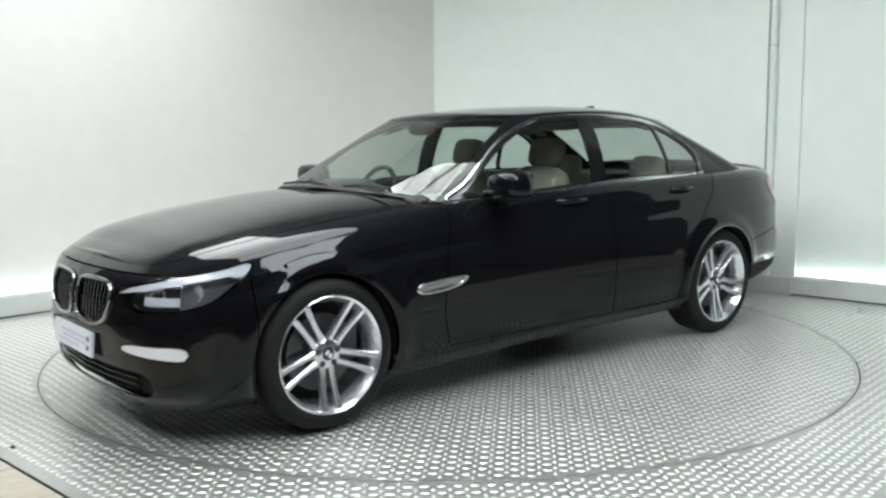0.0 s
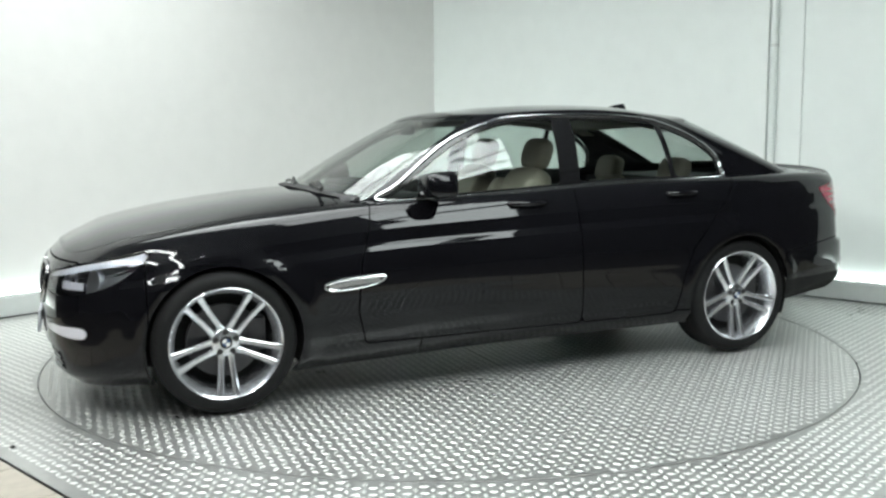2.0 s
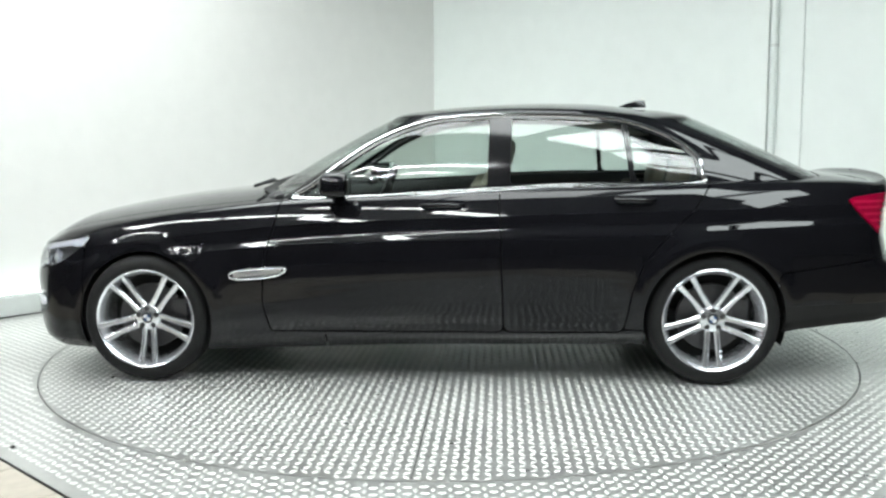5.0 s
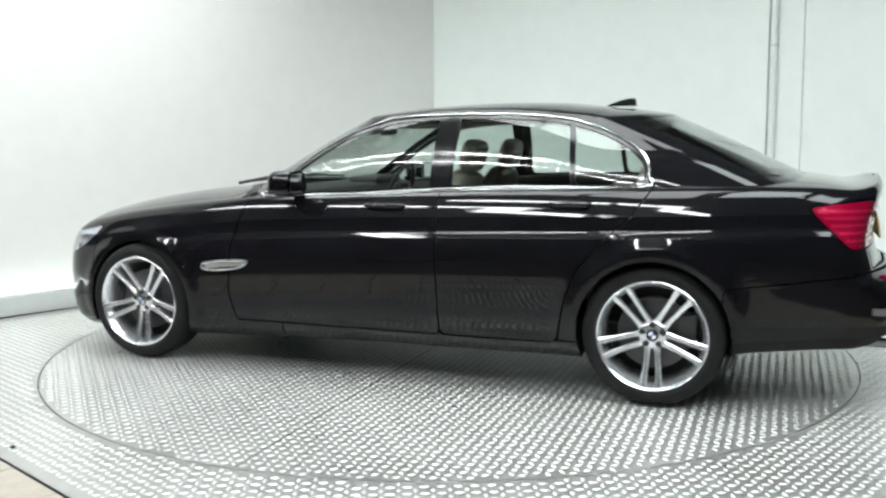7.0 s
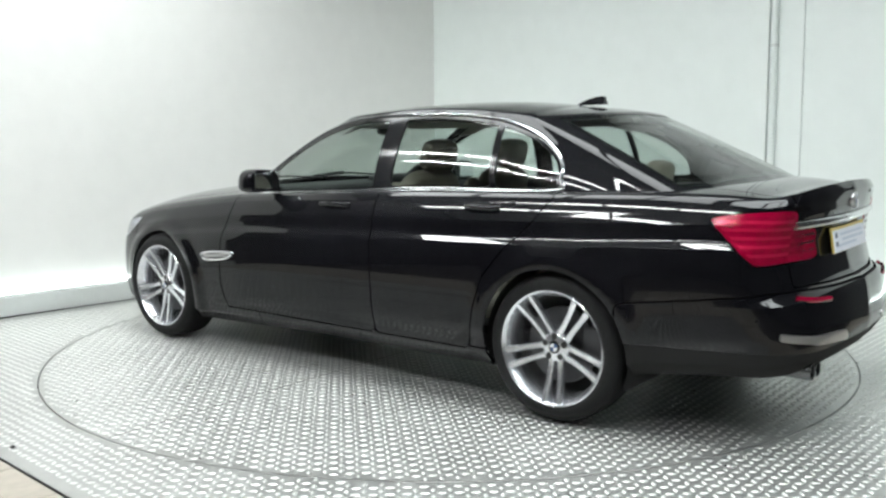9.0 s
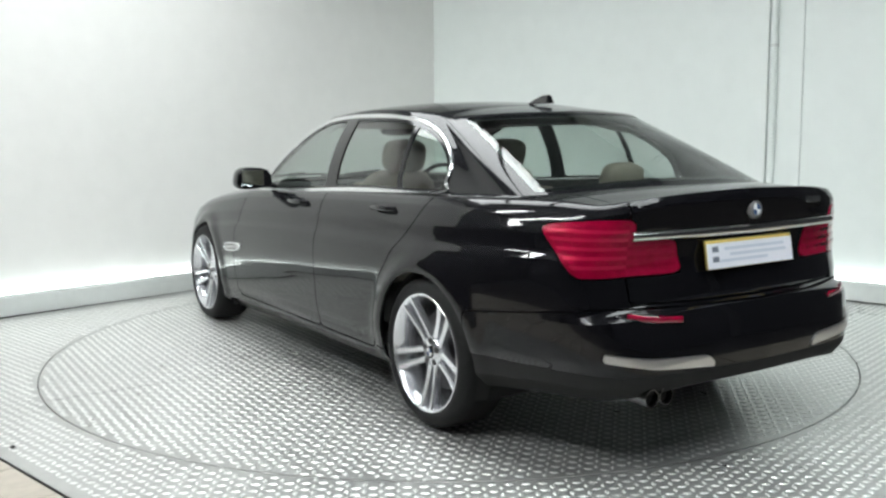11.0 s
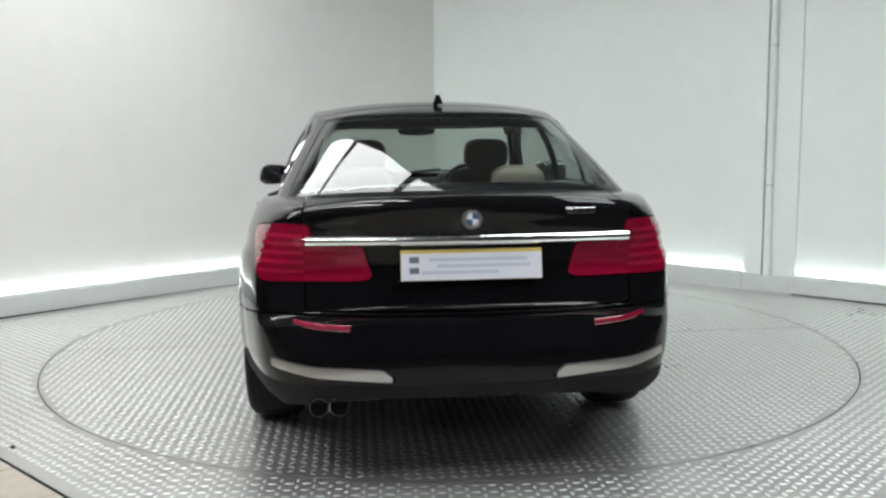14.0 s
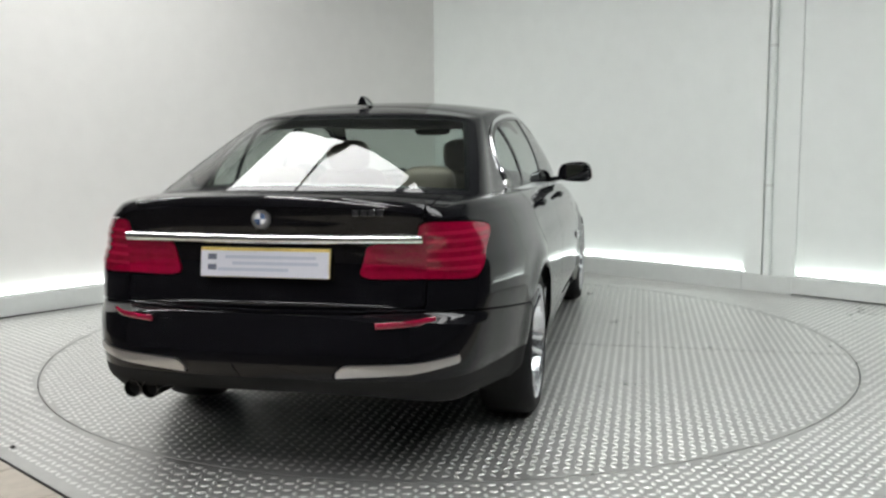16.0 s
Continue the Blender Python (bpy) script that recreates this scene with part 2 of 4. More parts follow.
# outer hall behind the camera, closed all round by unseen near-black walls
structure("wall_south", *along(V, IN_V, WALL_LEN + 0.4, -0.2, WALL_LEN, WALL_LEN + 0.2, 0, WALL_H), M["dark_wall"], "dim wall of the hall behind the bay")
structure("wall_north", *along(U, IN_U, WALL_LEN - 0.002, 0.0, WALL_LEN, WALL_LEN + 0.2, 0, WALL_H), M["dark_wall"], "dim wall of the hall behind the bay")
cv = [CORNER - U - V, CORNER + U * (WALL_LEN + 1) - V, CORNER + U * (WALL_LEN + 1) + V * (WALL_LEN + 1), CORNER - U + V * (WALL_LEN + 1)]
vs = [(p.x, p.y, WALL_H) for p in cv] + [(p.x, p.y, WALL_H + 0.2) for p in cv]
fs = [(0, 1, 2, 3), (4, 7, 6, 5), (0, 4, 5, 1), (1, 5, 6, 2), (2, 6, 7, 3), (3, 7, 4, 0)]
structure("ceiling", vs, fs, M["ceiling"], "plain grey ceiling of the bay")
# ground runs on past the tiles, kept dark so the car's sides reflect little
vs = [(p.x, p.y, -0.056) for p in cv] + [(p.x, p.y, -0.25) for p in cv]
tagged(mesh_ob("ground", vs, [(0, 3, 2, 1), (4, 5, 6, 7), (0, 1, 5, 4), (1, 2, 6, 5), (2, 3, 7, 6), (3, 0, 4, 7)], M["grout"]),
       "ground under the tiles and unseen hall, darkened for the car's reflections", "floor", kind="structure")

# ---- turntable and steel platform
R_TABLE = 2.48
STUD, SIZE_A, SIZE_B, STUD_H = 0.046, 0.021, 0.0105, 0.003
EDGE = 2.88       # platform's edge on the camera side, from the pivot


def studs(name, keep, parent=None, label=""):
    """Raised lozenges, turned by a quarter from cell to cell, as one mesh."""
    n = int(3.4 / STUD)
    verts, faces = [], []
    for i in range(-n, n + 1):
        for j in range(-n, n + 1):
            cx, cy = (i + 0.5) * STUD, j * STUD
            if not keep(cx, cy):
                continue
            a, b = (SIZE_A, SIZE_B)
            ang = radians(45 if (i + j) % 2 else -45)
            c, s = math.cos(ang), math.sin(ang)
            k = len(verts)
            for (lx, ly, lz) in ((a, 0, 0), (0, b, 0), (-a, 0, 0), (0, -b, 0), (a * 0.5, 0, STUD_H), (0, b * 0.35, STUD_H), (-a * 0.5, 0, STUD_H), (0, -b * 0.35, STUD_H)):
                verts.append((cx + c * lx - s * ly, cy + s * lx + c * ly, lz))
            faces += [(k, k + 1, k + 5, k + 4), (k + 1, k + 2, k + 6, k + 5), (k + 2, k + 3, k + 7, k + 6), (k + 3, k, k + 4, k + 7), (k + 4, k + 5, k + 6, k + 7)]
    ob = mesh_ob(name, verts, faces, M["stud"], parent, label)
    return ob


turntable = tagged(new("turntable"), "round steel tread-plate turntable set flush in the floor", "turntable")
bm = lathe([(0.0, -0.02), (0.0, 0.0), (R_TABLE - 0.003, 0.0), (R_TABLE - 0.003, -0.05), (0.0, -0.05)], 180, "z")
deck = part("deck", bm, M["steel"], turntable)
part("seam", box(0.003, 2 * R_TABLE - 0.04, 0.0012, m=Matrix.Translation((0, 0, 0.0006))), M["gap"], turntable, "thin dark joint between the plates")
tagged(studs("raised_studs", lambda x, y: x * x + y * y < (R_TABLE - 0.022) ** 2, turntable, "raised lozenge studs in a lighter steel"), kind="stuff")

ROOM = Matrix.Rotation(math.atan2(V.y, V.x), 4, "Z")
INV = ROOM.inverted()
# platform: square with a round hole; u runs along the east wall, v towards it
cu = (INV @ CORNER)


def platform():
    x0, x1, y0, y1 = cu.x - 0.09, EDGE + 0.12, -EDGE, cu.y + 0.09
    bm = bmesh.new()
    n = 180
    ring_in, ring_out = [], []
    for i in range(n):
        a = 2 * math.pi * (i + 0.5) / n
        c, s = math.cos(a), math.sin(a)
        ring_in.append((c * (R_TABLE + 0.004), s * (R_TABLE + 0.004)))
        k = min((x1 if c > 0 else x0) / c if abs(c) > 1e-9 else 1e9, (y1 if s > 0 else y0) / s if abs(s) > 1e-9 else 1e9)
        ring_out.append([c * k, s * k])
    for corner in ((x0, y0), (x1, y0), (x0, y1), (x1, y1)):
        j = min(range(n), key=lambda i: (ring_out[i][0] - corner[0]) ** 2 + (ring_out[i][1] - corner[1]) ** 2)
        ring_out[j] = list(corner)
    vi = [bm.verts.new((x, y, 0)) for x, y in ring_in]
    vo = [bm.verts.new((x, y, 0)) for x, y in ring_out]
    vib = [bm.verts.new((x, y, -0.05)) for x, y in ring_in]
    vob = [bm.verts.new((x, y, -0.055)) for x, y in ring_out]
    for i in range(n):
        j = (i + 1) % n
        bm.faces.new((vi[i], vo[i], vo[j], vi[j]))
        bm.faces.new((vi[j], vib[j], vib[i], vi[i]))
        bm.faces.new((vo[i], vob[i], vob[j], vo[j]))
    bmesh.ops.recalc_face_normals(bm, faces=bm.faces)
    floor = tagged(part("floor", bm, M["steel"]), "steel tread-plate platform floor around the turntable", "floor", kind="structure")
    floor.matrix_world = ROOM
    st = studs("raised_studs", lambda x, y: x * x + y * y > (R_TABLE + 0.024) ** 2 and x0 + 0.12 < x < x1 - 0.04 and y0 + 0.04 < y < y1 - 0.12, floor, "raised lozenge studs in a lighter steel")
    tagged(st, kind="stuff")
    edge = bmesh.new()
    join(edge, box(x1 - x0, 0.003, 0.05, m=Matrix.Translation(((x0 + x1) / 2, y0 - 0.0025, -0.026))),
         box(0.003, y1 - y0, 0.05, m=Matrix.Translation((x1 + 0.0025, (y0 + y1) / 2, -0.026))))
    part("edge_trim", edge, M["gap"], floor, "dark steel edge trim")
    return x0, x1, y0, y1


PX0, PX1, PY0, PY1 = platform()


def tiles():
    """Stone tiles of the hall round the platform."""
    paving = tagged(new("pavement"), "brown-grey stone tiles laid beside the platform", "floor", kind="structure")
    paving.matrix_world = ROOM
    bm = box(0.394, 0.394, 0.03, 0.004, 1)
    me = bpy.data.meshes.new("tile")
    bm.to_mesh(me)
    bm.free()
    me.materials.append(M["tile"])
    rnd = random.Random(3)
    spots = [(PX1 + 0.005 - 0.197 - 0.4 * i, PY0 - 0.202 - 0.4 * j) for i in range(-3, 17) for j in range(3)]
    spots += [(PX1 + 0.203 + 0.4 * i, PY0 + 0.191 + 0.4 * j) for i in range(2) for j in range(15)]
    for x, y in spots:
        ob = new("tile", me)
        ob.parent = paving
        ob.location = (x, y, -0.022 + rnd.uniform(-0.0015, 0.0015))


tiles()


bolt = tagged(new("floor_bolt"), "dark bolt head on the platform's steel floor", "bolt")
bolt.matrix_world = pose(-1.904, -2.052, 0)
part("washer", lathe([(0.0, 0.0), (.015, 0.0), (.015, .002), (0.0, .002)], 20, "z"), M["disc"], bolt)
part("bolt_head", lathe([(0.0, .0022), (.010, .0022), (.010, .008), (.008, .0095), (0.0, .0095)], 6, "z"), M["liner"], bolt)


# ---- ceiling lights
def light_box(x, y, sx, sy, rz, nx, ny, z=WALL_H - 0.05, mat="lightbox"):
    lamp = tagged(new("ceiling_light"), "large square ceiling light panel with a dark frame", "ceiling light", "ceiling lights")
    lamp.matrix_world = pose(x, y, z, 0, 0, rz)
    part("diffuser", box(sx, sy, 0.02), M[mat], lamp)
    fr = bmesh.new()
    for k in range(nx + 1):
        join(fr, box(0.07, sy + 0.07, 0.06, m=Matrix.Translation((-sx / 2 + sx * k / nx, 0, -0.012))))
    for k in range(ny + 1):
        join(fr, box(sx, 0.066, 0.056, m=Matrix.Translation((0, -sy / 2 + sy * k / ny, -0.012))))
    part("frame", fr, M["trim_black"], lamp)


def tube_light(x, y, length, rz, z=WALL_H - 0.1):
    lamp = tagged(new("tube_light"), "twin fluorescent tube ceiling fitting", "ceiling light", "tube lights")
    lamp.matrix_world = pose(x, y, z, 0, 0, rz)
    part("housing", box(length, 0.16, 0.05, 0.006), M["plinth"], lamp)
    for s in (-0.045, 0.045):
        part("tube", lathe([(0.0, -length / 2 + 0.03), (0.014, -length / 2 + 0.03), (0.014, length / 2 - 0.03), (0.0, length / 2 - 0.03)], 10, "z"), M["tube"], lamp,
             m=Matrix.Translation((0, s, -0.045)) @ Matrix.Rotation(math.pi / 2, 4, "Y"))


def ceiling_place(p, v):
    """p: away from the pivot towards the corner of the bay's west wall line, v: along the east wall."""
    q = -U * p + V * v
    return q.x, q.y


ANGLE_V = math.degrees(math.atan2(V.y, V.x))
for v0 in (-1.9, -0.7, 0.5, 1.7):
    x, y = ceiling_place(-1.0, v0)
    light_box(x, y, 1.19, 1.80, ANGLE_V, 1, 1)
for v0 in (3.1, 4.4, 5.7):
    x, y = ceiling_place(-0.9, v0)
    light_box(x, y, 1.19, 1.80, ANGLE_V, 1, 1, mat="lightbox_b")
for p0 in (-4.2, -5.2):
    for v0 in (-2.4, -0.6, 1.2, 3.0):
        x, y = ceiling_place(p0, v0)
        tube_light(x, y, 1.75, ANGLE_V)


# ---------------------------------------------------------------- the car: surfaces
def curve_through(rows, n, closed=False):
    """Catmull-Rom through control rows, evenly spaced along the chord of the first two columns."""
    p = np.array(rows, float)
    d = np.concatenate([[0], np.cumsum(np.sqrt(np.linalg.norm(np.diff(p[:, :2], axis=0), axis=1) + 1e-9))])
    m = np.gradient(p, d, axis=0)
    if n is None:
        return p, d, m
    q = np.linspace(0, d[-1], n)
    k = np.clip(np.searchsorted(d, q, side="right") - 1, 0, len(d) - 2)
    h = (d[k + 1] - d[k])[:, None]
    t = ((q - d[k]) / (d[k + 1] - d[k]))[:, None]
    out = ((1 + 2 * t) * (1 - t) ** 2 * p[k] + t * (1 - t) ** 2 * h * m[k] + t * t * (3 - 2 * t) * p[k + 1] + t * t * (t - 1) * h * m[k + 1])
    index = np.interp(q, d, np.arange(len(d)))
    return out, index


def pchip(x, y, q):
    x, y = np.array(x, float), np.array(y, float)
    h, s = np.diff(x), np.diff(y) / np.diff(x)
    m = np.zeros(len(x))
    m[0], m[-1] = s[0], s[-1]
    for i in range(1, len(x) - 1):
        m[i] = 0 if s[i - 1] * s[i] <= 0 else 2 * s[i - 1] * s[i] / (s[i - 1] + s[i])
    k = np.clip(np.searchsorted(x, q, side="right") - 1, 0, len(h) - 1)
    t = (q - x[k]) / h[k]
    return ((1 + 2 * t) * (1 - t) ** 2 * y[k] + t * (1 - t) ** 2 * h[k] * m[k] + t * t * (3 - 2 * t) * y[k + 1] + t * t * (t - 1) * h[k] * m[k + 1])


def smooth_step(a, b, x):
    t = np.clip((x - a) / (b - a), 0, 1)
    return t * t * (3 - 2 * t)


class Surf:
    """Polygons with per-vertex columns: x y z, normal, two own coordinates."""

    def __init__(self, data, polys):
        self.d, self.p = np.asarray(data, float), polys

    def clip(self, g):
        """Split where g changes sign: (g < 0, g >= 0)."""
        vals = g(self.d)
        sides = []
        for sign in (-1, 1):
            v = vals * sign
            verts, remap, cuts, polys = [], {}, {}, []

            def keep(i):
                if i not in remap:
                    remap[i] = len(verts)
                    verts.append(self.d[i])
                return remap[i]

            def cut(i, j):
                key = (min(i, j), max(i, j))
                if key not in cuts:
                    t = v[i] / (v[i] - v[j])
                    cuts[key] = len(verts)
                    verts.append(self.d[i] * (1 - t) + self.d[j] * t)
                return cuts[key]

            inside = v > 0
            for poly in self.p:
                flags = [inside[i] for i in poly]
                if all(flags):
                    polys.append(tuple(keep(i) for i in poly))
                elif any(flags):
                    out = []
                    for a in range(len(poly)):
                        i, j = poly[a], poly[(a + 1) % len(poly)]
                        if inside[i]:
                            out.append(keep(i))
                        if inside[i] != inside[j]:
                            out.append(cut(i, j))
                    if len(out) >= 3:
                        polys.append(tuple(out))
            sides.append(Surf(np.array(verts) if verts else np.zeros((0, self.d.shape[1])), polys))
        return sides

    def panel(self, g, gap=0.0035):
        """Cut a panel out with a gap round it: (panel, rest)."""
        inner, outer = self.clip(lambda d: g(d) + gap)
        return inner, outer.clip(lambda d: g(d) - gap)[1]

    def mirrored(self):
        d = self.d.copy()
        d[:, [1, 4]] *= -1
        return Surf(d, [p[::-1] for p in self.p])

    def plus(self, other):
        n = len(self.d)
        return Surf(np.vstack([self.d, other.d]), self.p + [tuple(i + n for i in p) for p in other.p])

    def moved(self, k):
        d = self.d.copy()
        d[:, :3] += d[:, 3:6] * k
        return Surf(d, self.p)


def grid_surf(P, extra):
    """P: (n, m, 3) points; extra: (n, m, 2)."""
    n, m = P.shape[:2]
    du, dv = np.gradient(P, axis=0), np.gradient(P, axis=1)
    nor = np.cross(du, dv)
    ln = np.linalg.norm(nor, axis=2, keepdims=True)
    bad = ln[..., 0] < 1e-9
    nor = nor / np.maximum(ln, 1e-9)
    for i, j in np.argwhere(bad):
        nor[i, j] = nor[min(i + 2, n - 1) if i < n / 2 else max(i - 2, 0), j]
    flat = np.abs(P[..., 1]) < 1e-6
    nor[flat, 1] = 0
    nor /= np.maximum(np.linalg.norm(nor, axis=2, keepdims=True), 1e-9)
    data = np.concatenate([P, nor, extra], axis=2).reshape(n * m, 8)
    polys = [(i * m + j, (i + 1) * m + j, (i + 1) * m + j + 1, i * m + j + 1) for i in range(n - 1) for j in range(m - 1)]
    return Surf(data, polys)


def surf_part(name, s, mat, parent, label="", rim=0.012):
    """Panel with its edges turned inward, so that it has depth."""
    verts = [tuple(v) for v in s.d[:, :3]]
    nors = [tuple(v) for v in s.d[:, 3:6]]
    faces = list(s.p)
    if rim:
        count = {}
        for p in s.p:
            for a in range(len(p)):
                e = (p[a], p[(a + 1) % len(p)])
                count[e] = count.get(e, 0) + 1
        edges = [e for e in count if (e[1], e[0]) not in count]
        top, low = {}, {}
        for e in edges:
            if abs(verts[e[0]][1]) < 1e-5 and abs(verts[e[1]][1]) < 1e-5:
                continue
            for i in e:
                if i not in top:
                    top[i] = len(verts)
                    verts.append(verts[i])
                    nors.append((0, 0, 0))
                    low[i] = len(verts)
                    verts.append(tuple(np.array(verts[i]) - rim * np.array(nors[i])))
                    nors.append((0, 0, 0))
            faces.append((top[e[1]], top[e[0]], low[e[0]], low[e[1]]))
    ob = mesh_ob(name, verts, faces, mat, parent, label, smooth=True)
    ob.data.normals_split_custom_set_from_vertices(nors)
    return ob


def polygon_distance(points):
    """Signed distance to a closed outline (negative inside), as a function of two arrays."""
    P = np.array(points, float)
    Q = np.roll(P, -1, axis=0)

    def f(x, y):
        best = np.full(x.shape, 1e9)
        wind = np.zeros(x.shape, bool)
        for (ax, ay), (bx, by) in zip(P, Q):
            ex, ey = bx - ax, by - ay
            t = np.clip(((x - ax) * ex + (y - ay) * ey) / (ex * ex + ey * ey + 1e-12), 0, 1)
            best = np.minimum(best, (x - ax - t * ex) ** 2 + (y - ay - t * ey) ** 2)
            cond = (ay > y) != (by > y)
            with np.errstate(divide="ignore", invalid="ignore"):
                xi = ax + (y - ay) / (by - ay + 1e-15) * ex
            wind ^= cond & (x < xi)
        r = np.sqrt(best)
        return np.where(wind, -r, r)
    return f


def rounded(points, n=6):
    """Smooth closed outline through points."""
    p = [Vector((*q, 0)) for q in points]
    out = []
    for i in range(len(p)):
        a, b, c, d = p[i - 1], p[i], p[(i + 1) % len(p)], p[(i + 2) % len(p)]
        for k in range(n):
            t = k / n
            q = 0.5 * ((2 * b) + (c - a) * t + (2 * a - 5 * b + 4 * c - d) * t * t + (3 * b - a - 3 * c + d) * t ** 3)
            out.append((q.x, q.y))
    return out


HUB_F, HUB_R, HUB_Z = 1.597, -1.473, 0.351
# outline of the lower body: x, half width, lower edge, upper edge
OUTLINE = [(2.425, 0, .175, .79), (2.415, .25, .172, .787), (2.382, .50, .17, .778), (2.31, .69, .165, .773), (2.165, .83, .165, .803),
           (1.92, .898, .165, .848), (1.60, .925, .165, .898), (1.2, .94, .17, .945), (.8, .945, .182, .985), (.2, .95, .20, 1.015),
           (-.5, .953, .205, 1.04), (-1.1, .955, .212, 1.055), (-1.47, .955, .235, 1.062), (-1.9, .925, .28, 1.07), (-2.2, .865, .305, 1.07),
           (-2.42, .785, .315, 1.06), (-2.53, .66, .335, 1.075), (-2.59, .38, .358, 1.10), (-2.615, 0, .365, 1.108)]
FRAC = [0, .08, .16, .22, .33, .41, .45, .50, .66, .72, .76, .80, .845, .88, .95, 1.0]
IN_FRONT = [.08, .03, .014, .008, 0, 0, 0, 0, .006, .011, .015, .020, .028, .035, .06, .10]
IN_SIDE = [.09, .036, .025, .013, .006, .003, .001, 0, .004, .014, .029, .036, .042, .053, .077, .110]
IN_REAR = [.045, .010, .0, .003, .014, .03, .09, .10, .125, .120, .116, .110, .10, .095, .085, .10]
CROWN_X = [-2.62, -2.5, -2.2, -1.8, .8, 1.05, 1.4, 1.8, 2.1, 2.23, 2.33, 2.43]
CROWN_Z = [0, .004, .035, .05, .055, .078, .090, .093, .088, .068, .014, 0]


def lower_body():
    out, _ = curve_through(OUTLINE, 190)
    x, y, zb, zt = out.T
    y[0] = y[-1] = 0
    tx, ty = np.gradient(x), np.gradient(y)
    ln = np.hypot(tx, ty)
    nx, ny = ty / ln, -tx / ln
    nx[0], ny[0], nx[-1], ny[-1] = 1, 0, -1, 0
    wf, wr = smooth_step(1.75, 2.3, x), smooth_step(-2.0, -2.5, x)
    w = np.unique(np.concatenate([np.linspace(0, 1, 40), FRAC]))
    ins = (pchip(FRAC, IN_FRONT, w)[None] * wf[:, None] + pchip(FRAC, IN_REAR, w)[None] * wr[:, None]
           + pchip(FRAC, IN_SIDE, w)[None] * (1 - wf - wr)[:, None])
    ins_y = (pchip(FRAC, IN_FRONT, w)[None] * wf[:, None] + pchip(FRAC, IN_SIDE, w)[None] * (1 - wf)[:, None])
    # wider arches over the wheels
    z = zb[:, None] + w[None] * (zt - zb)[:, None]
    for hx in (HUB_F, HUB_R):
        rr = np.hypot(x[:, None] - hx, z - HUB_Z)
        ins_y -= 0.016 * np.exp(-((rr - 0.40) / 0.05) ** 2) * (rr > 0.2)
    px = x[:, None] - nx[:, None] * ins
    py = np.maximum(y[:, None] - ny[:, None] * ins_y, 0)
    tub = np.stack([px, py, z], 2)
    xe, ye, ze = px[:, -1], py[:, -1], z[:, -1]
    t = np.concatenate([np.linspace(1, .7, 9)[1:], np.linspace(.7, 0, 14)[1:]])
    crown = pchip(CROWN_X, CROWN_Z, xe)
    cap = np.stack([np.repeat(xe[:, None], len(t), 1), ye[:, None] * t[None], ze[:, None] + crown[:, None] * (1 - t[None] ** 3.2)], 2)
    P = np.concatenate([tub, cap], 1)
    arc = np.concatenate([[0], np.cumsum(np.hypot(np.diff(x), np.diff(y)))])
    level = np.concatenate([w, 2 - t])
    extra = np.stack([np.repeat(arc[:, None], P.shape[1], 1), np.repeat(level[None], P.shape[0], 0)], 2)
    return grid_surf(P, extra), arc[-1]


# upper body ring: foot x y z, head x y z
UPPER = [((1.045, 0, 1.02), (.27, 0, 1.446)), ((1.03, .35, 1.012), (.255, .29, 1.446)), ((.97, .62, 1.0), (.20, .48, 1.448)),
         ((.80, .79, .985), (.07, .60, 1.448)), ((.5, .828, .985), (-.1, .63, 1.458)), ((0, .838, .99), (-.35, .642, 1.470)),
         ((-.5, .836, 1.0), (-.6, .642, 1.472)), ((-1.0, .822, 1.015), (-.86, .630, 1.460)), ((-1.42, .79, 1.03), (-1.0, .616, 1.446)),
         ((-1.76, .779, 1.04), (-1.10, .602, 1.434)), ((-2.015, .752, 1.055), (-1.20, .583, 1.420)), ((-2.125, .63, 1.064), (-1.350, .480, 1.430)),
         ((-2.175, .33, 1.084), (-1.425, .27, 1.440)), ((-2.19, 0, 1.09), (-1.44, 0, 1.444))]
FOOT = [a[:2] for a, b in UPPER]


def upper_body():
    rows = [(*a, *b) for a, b in UPPER]
    out, index = curve_through(rows, 150)
    foot, head = out[:, :3].copy(), out[:, 3:].copy()
    foot[0, 1] = foot[-1, 1] = head[0, 1] = head[-1, 1] = 0
    tx, ty = np.gradient(foot[:, 0]), np.gradient(foot[:, 1])
    ln = np.hypot(tx, ty)
    nx, ny = ty / ln, -tx / ln
    nx[0], ny[0], nx[-1], ny[-1] = 1, 0, -1, 0
    w = np.linspace(0, 1, 34)
    rear = smooth_step(7.0, 9.4, index)
    front = smooth_step(3.2, 2.2, index)
    bulge = (0.036 - 0.030 * rear - 0.026 * front)[:, None] * (4 * w * (1 - w))[None]
    P = foot[:, None] * (1 - w)[None, :, None] + head[:, None] * w[None, :, None]
    P[..., 0] += nx[:, None] * bulge
    P[..., 1] += ny[:, None] * bulge
    P[..., 2] += 0.012 * 4 * (w * (1 - w))[None] * (1 - 0.6 * rear)[:, None]
    t = np.concatenate([np.linspace(1, .8, 7)[1:], np.linspace(.8, 0, 12)[1:]])
    xe, ye, ze = head.T
    crown = pchip([-1.445, -1.35, -1.2, -1.0, -.5, -.1, .15, .29], [0, .030, .056, .056, .046, .044, .028, 0], xe)
    cap = np.stack([np.repeat(xe[:, None], len(t), 1), ye[:, None] * t[None], ze[:, None] + crown[:, None] * (1 - t[None] ** 2.6)], 2)
    P = np.concatenate([P, cap], 1)
    level = np.concatenate([w, 2 - t])
    extra = np.stack([np.repeat(index[:, None], P.shape[1], 1), np.repeat(level[None], P.shape[0], 0)], 2)
    return grid_surf(P, extra)


car = tagged(new("car"), "black four-door saloon car standing on the turntable", "car")
low, ARC = lower_body()
top = upper_body()
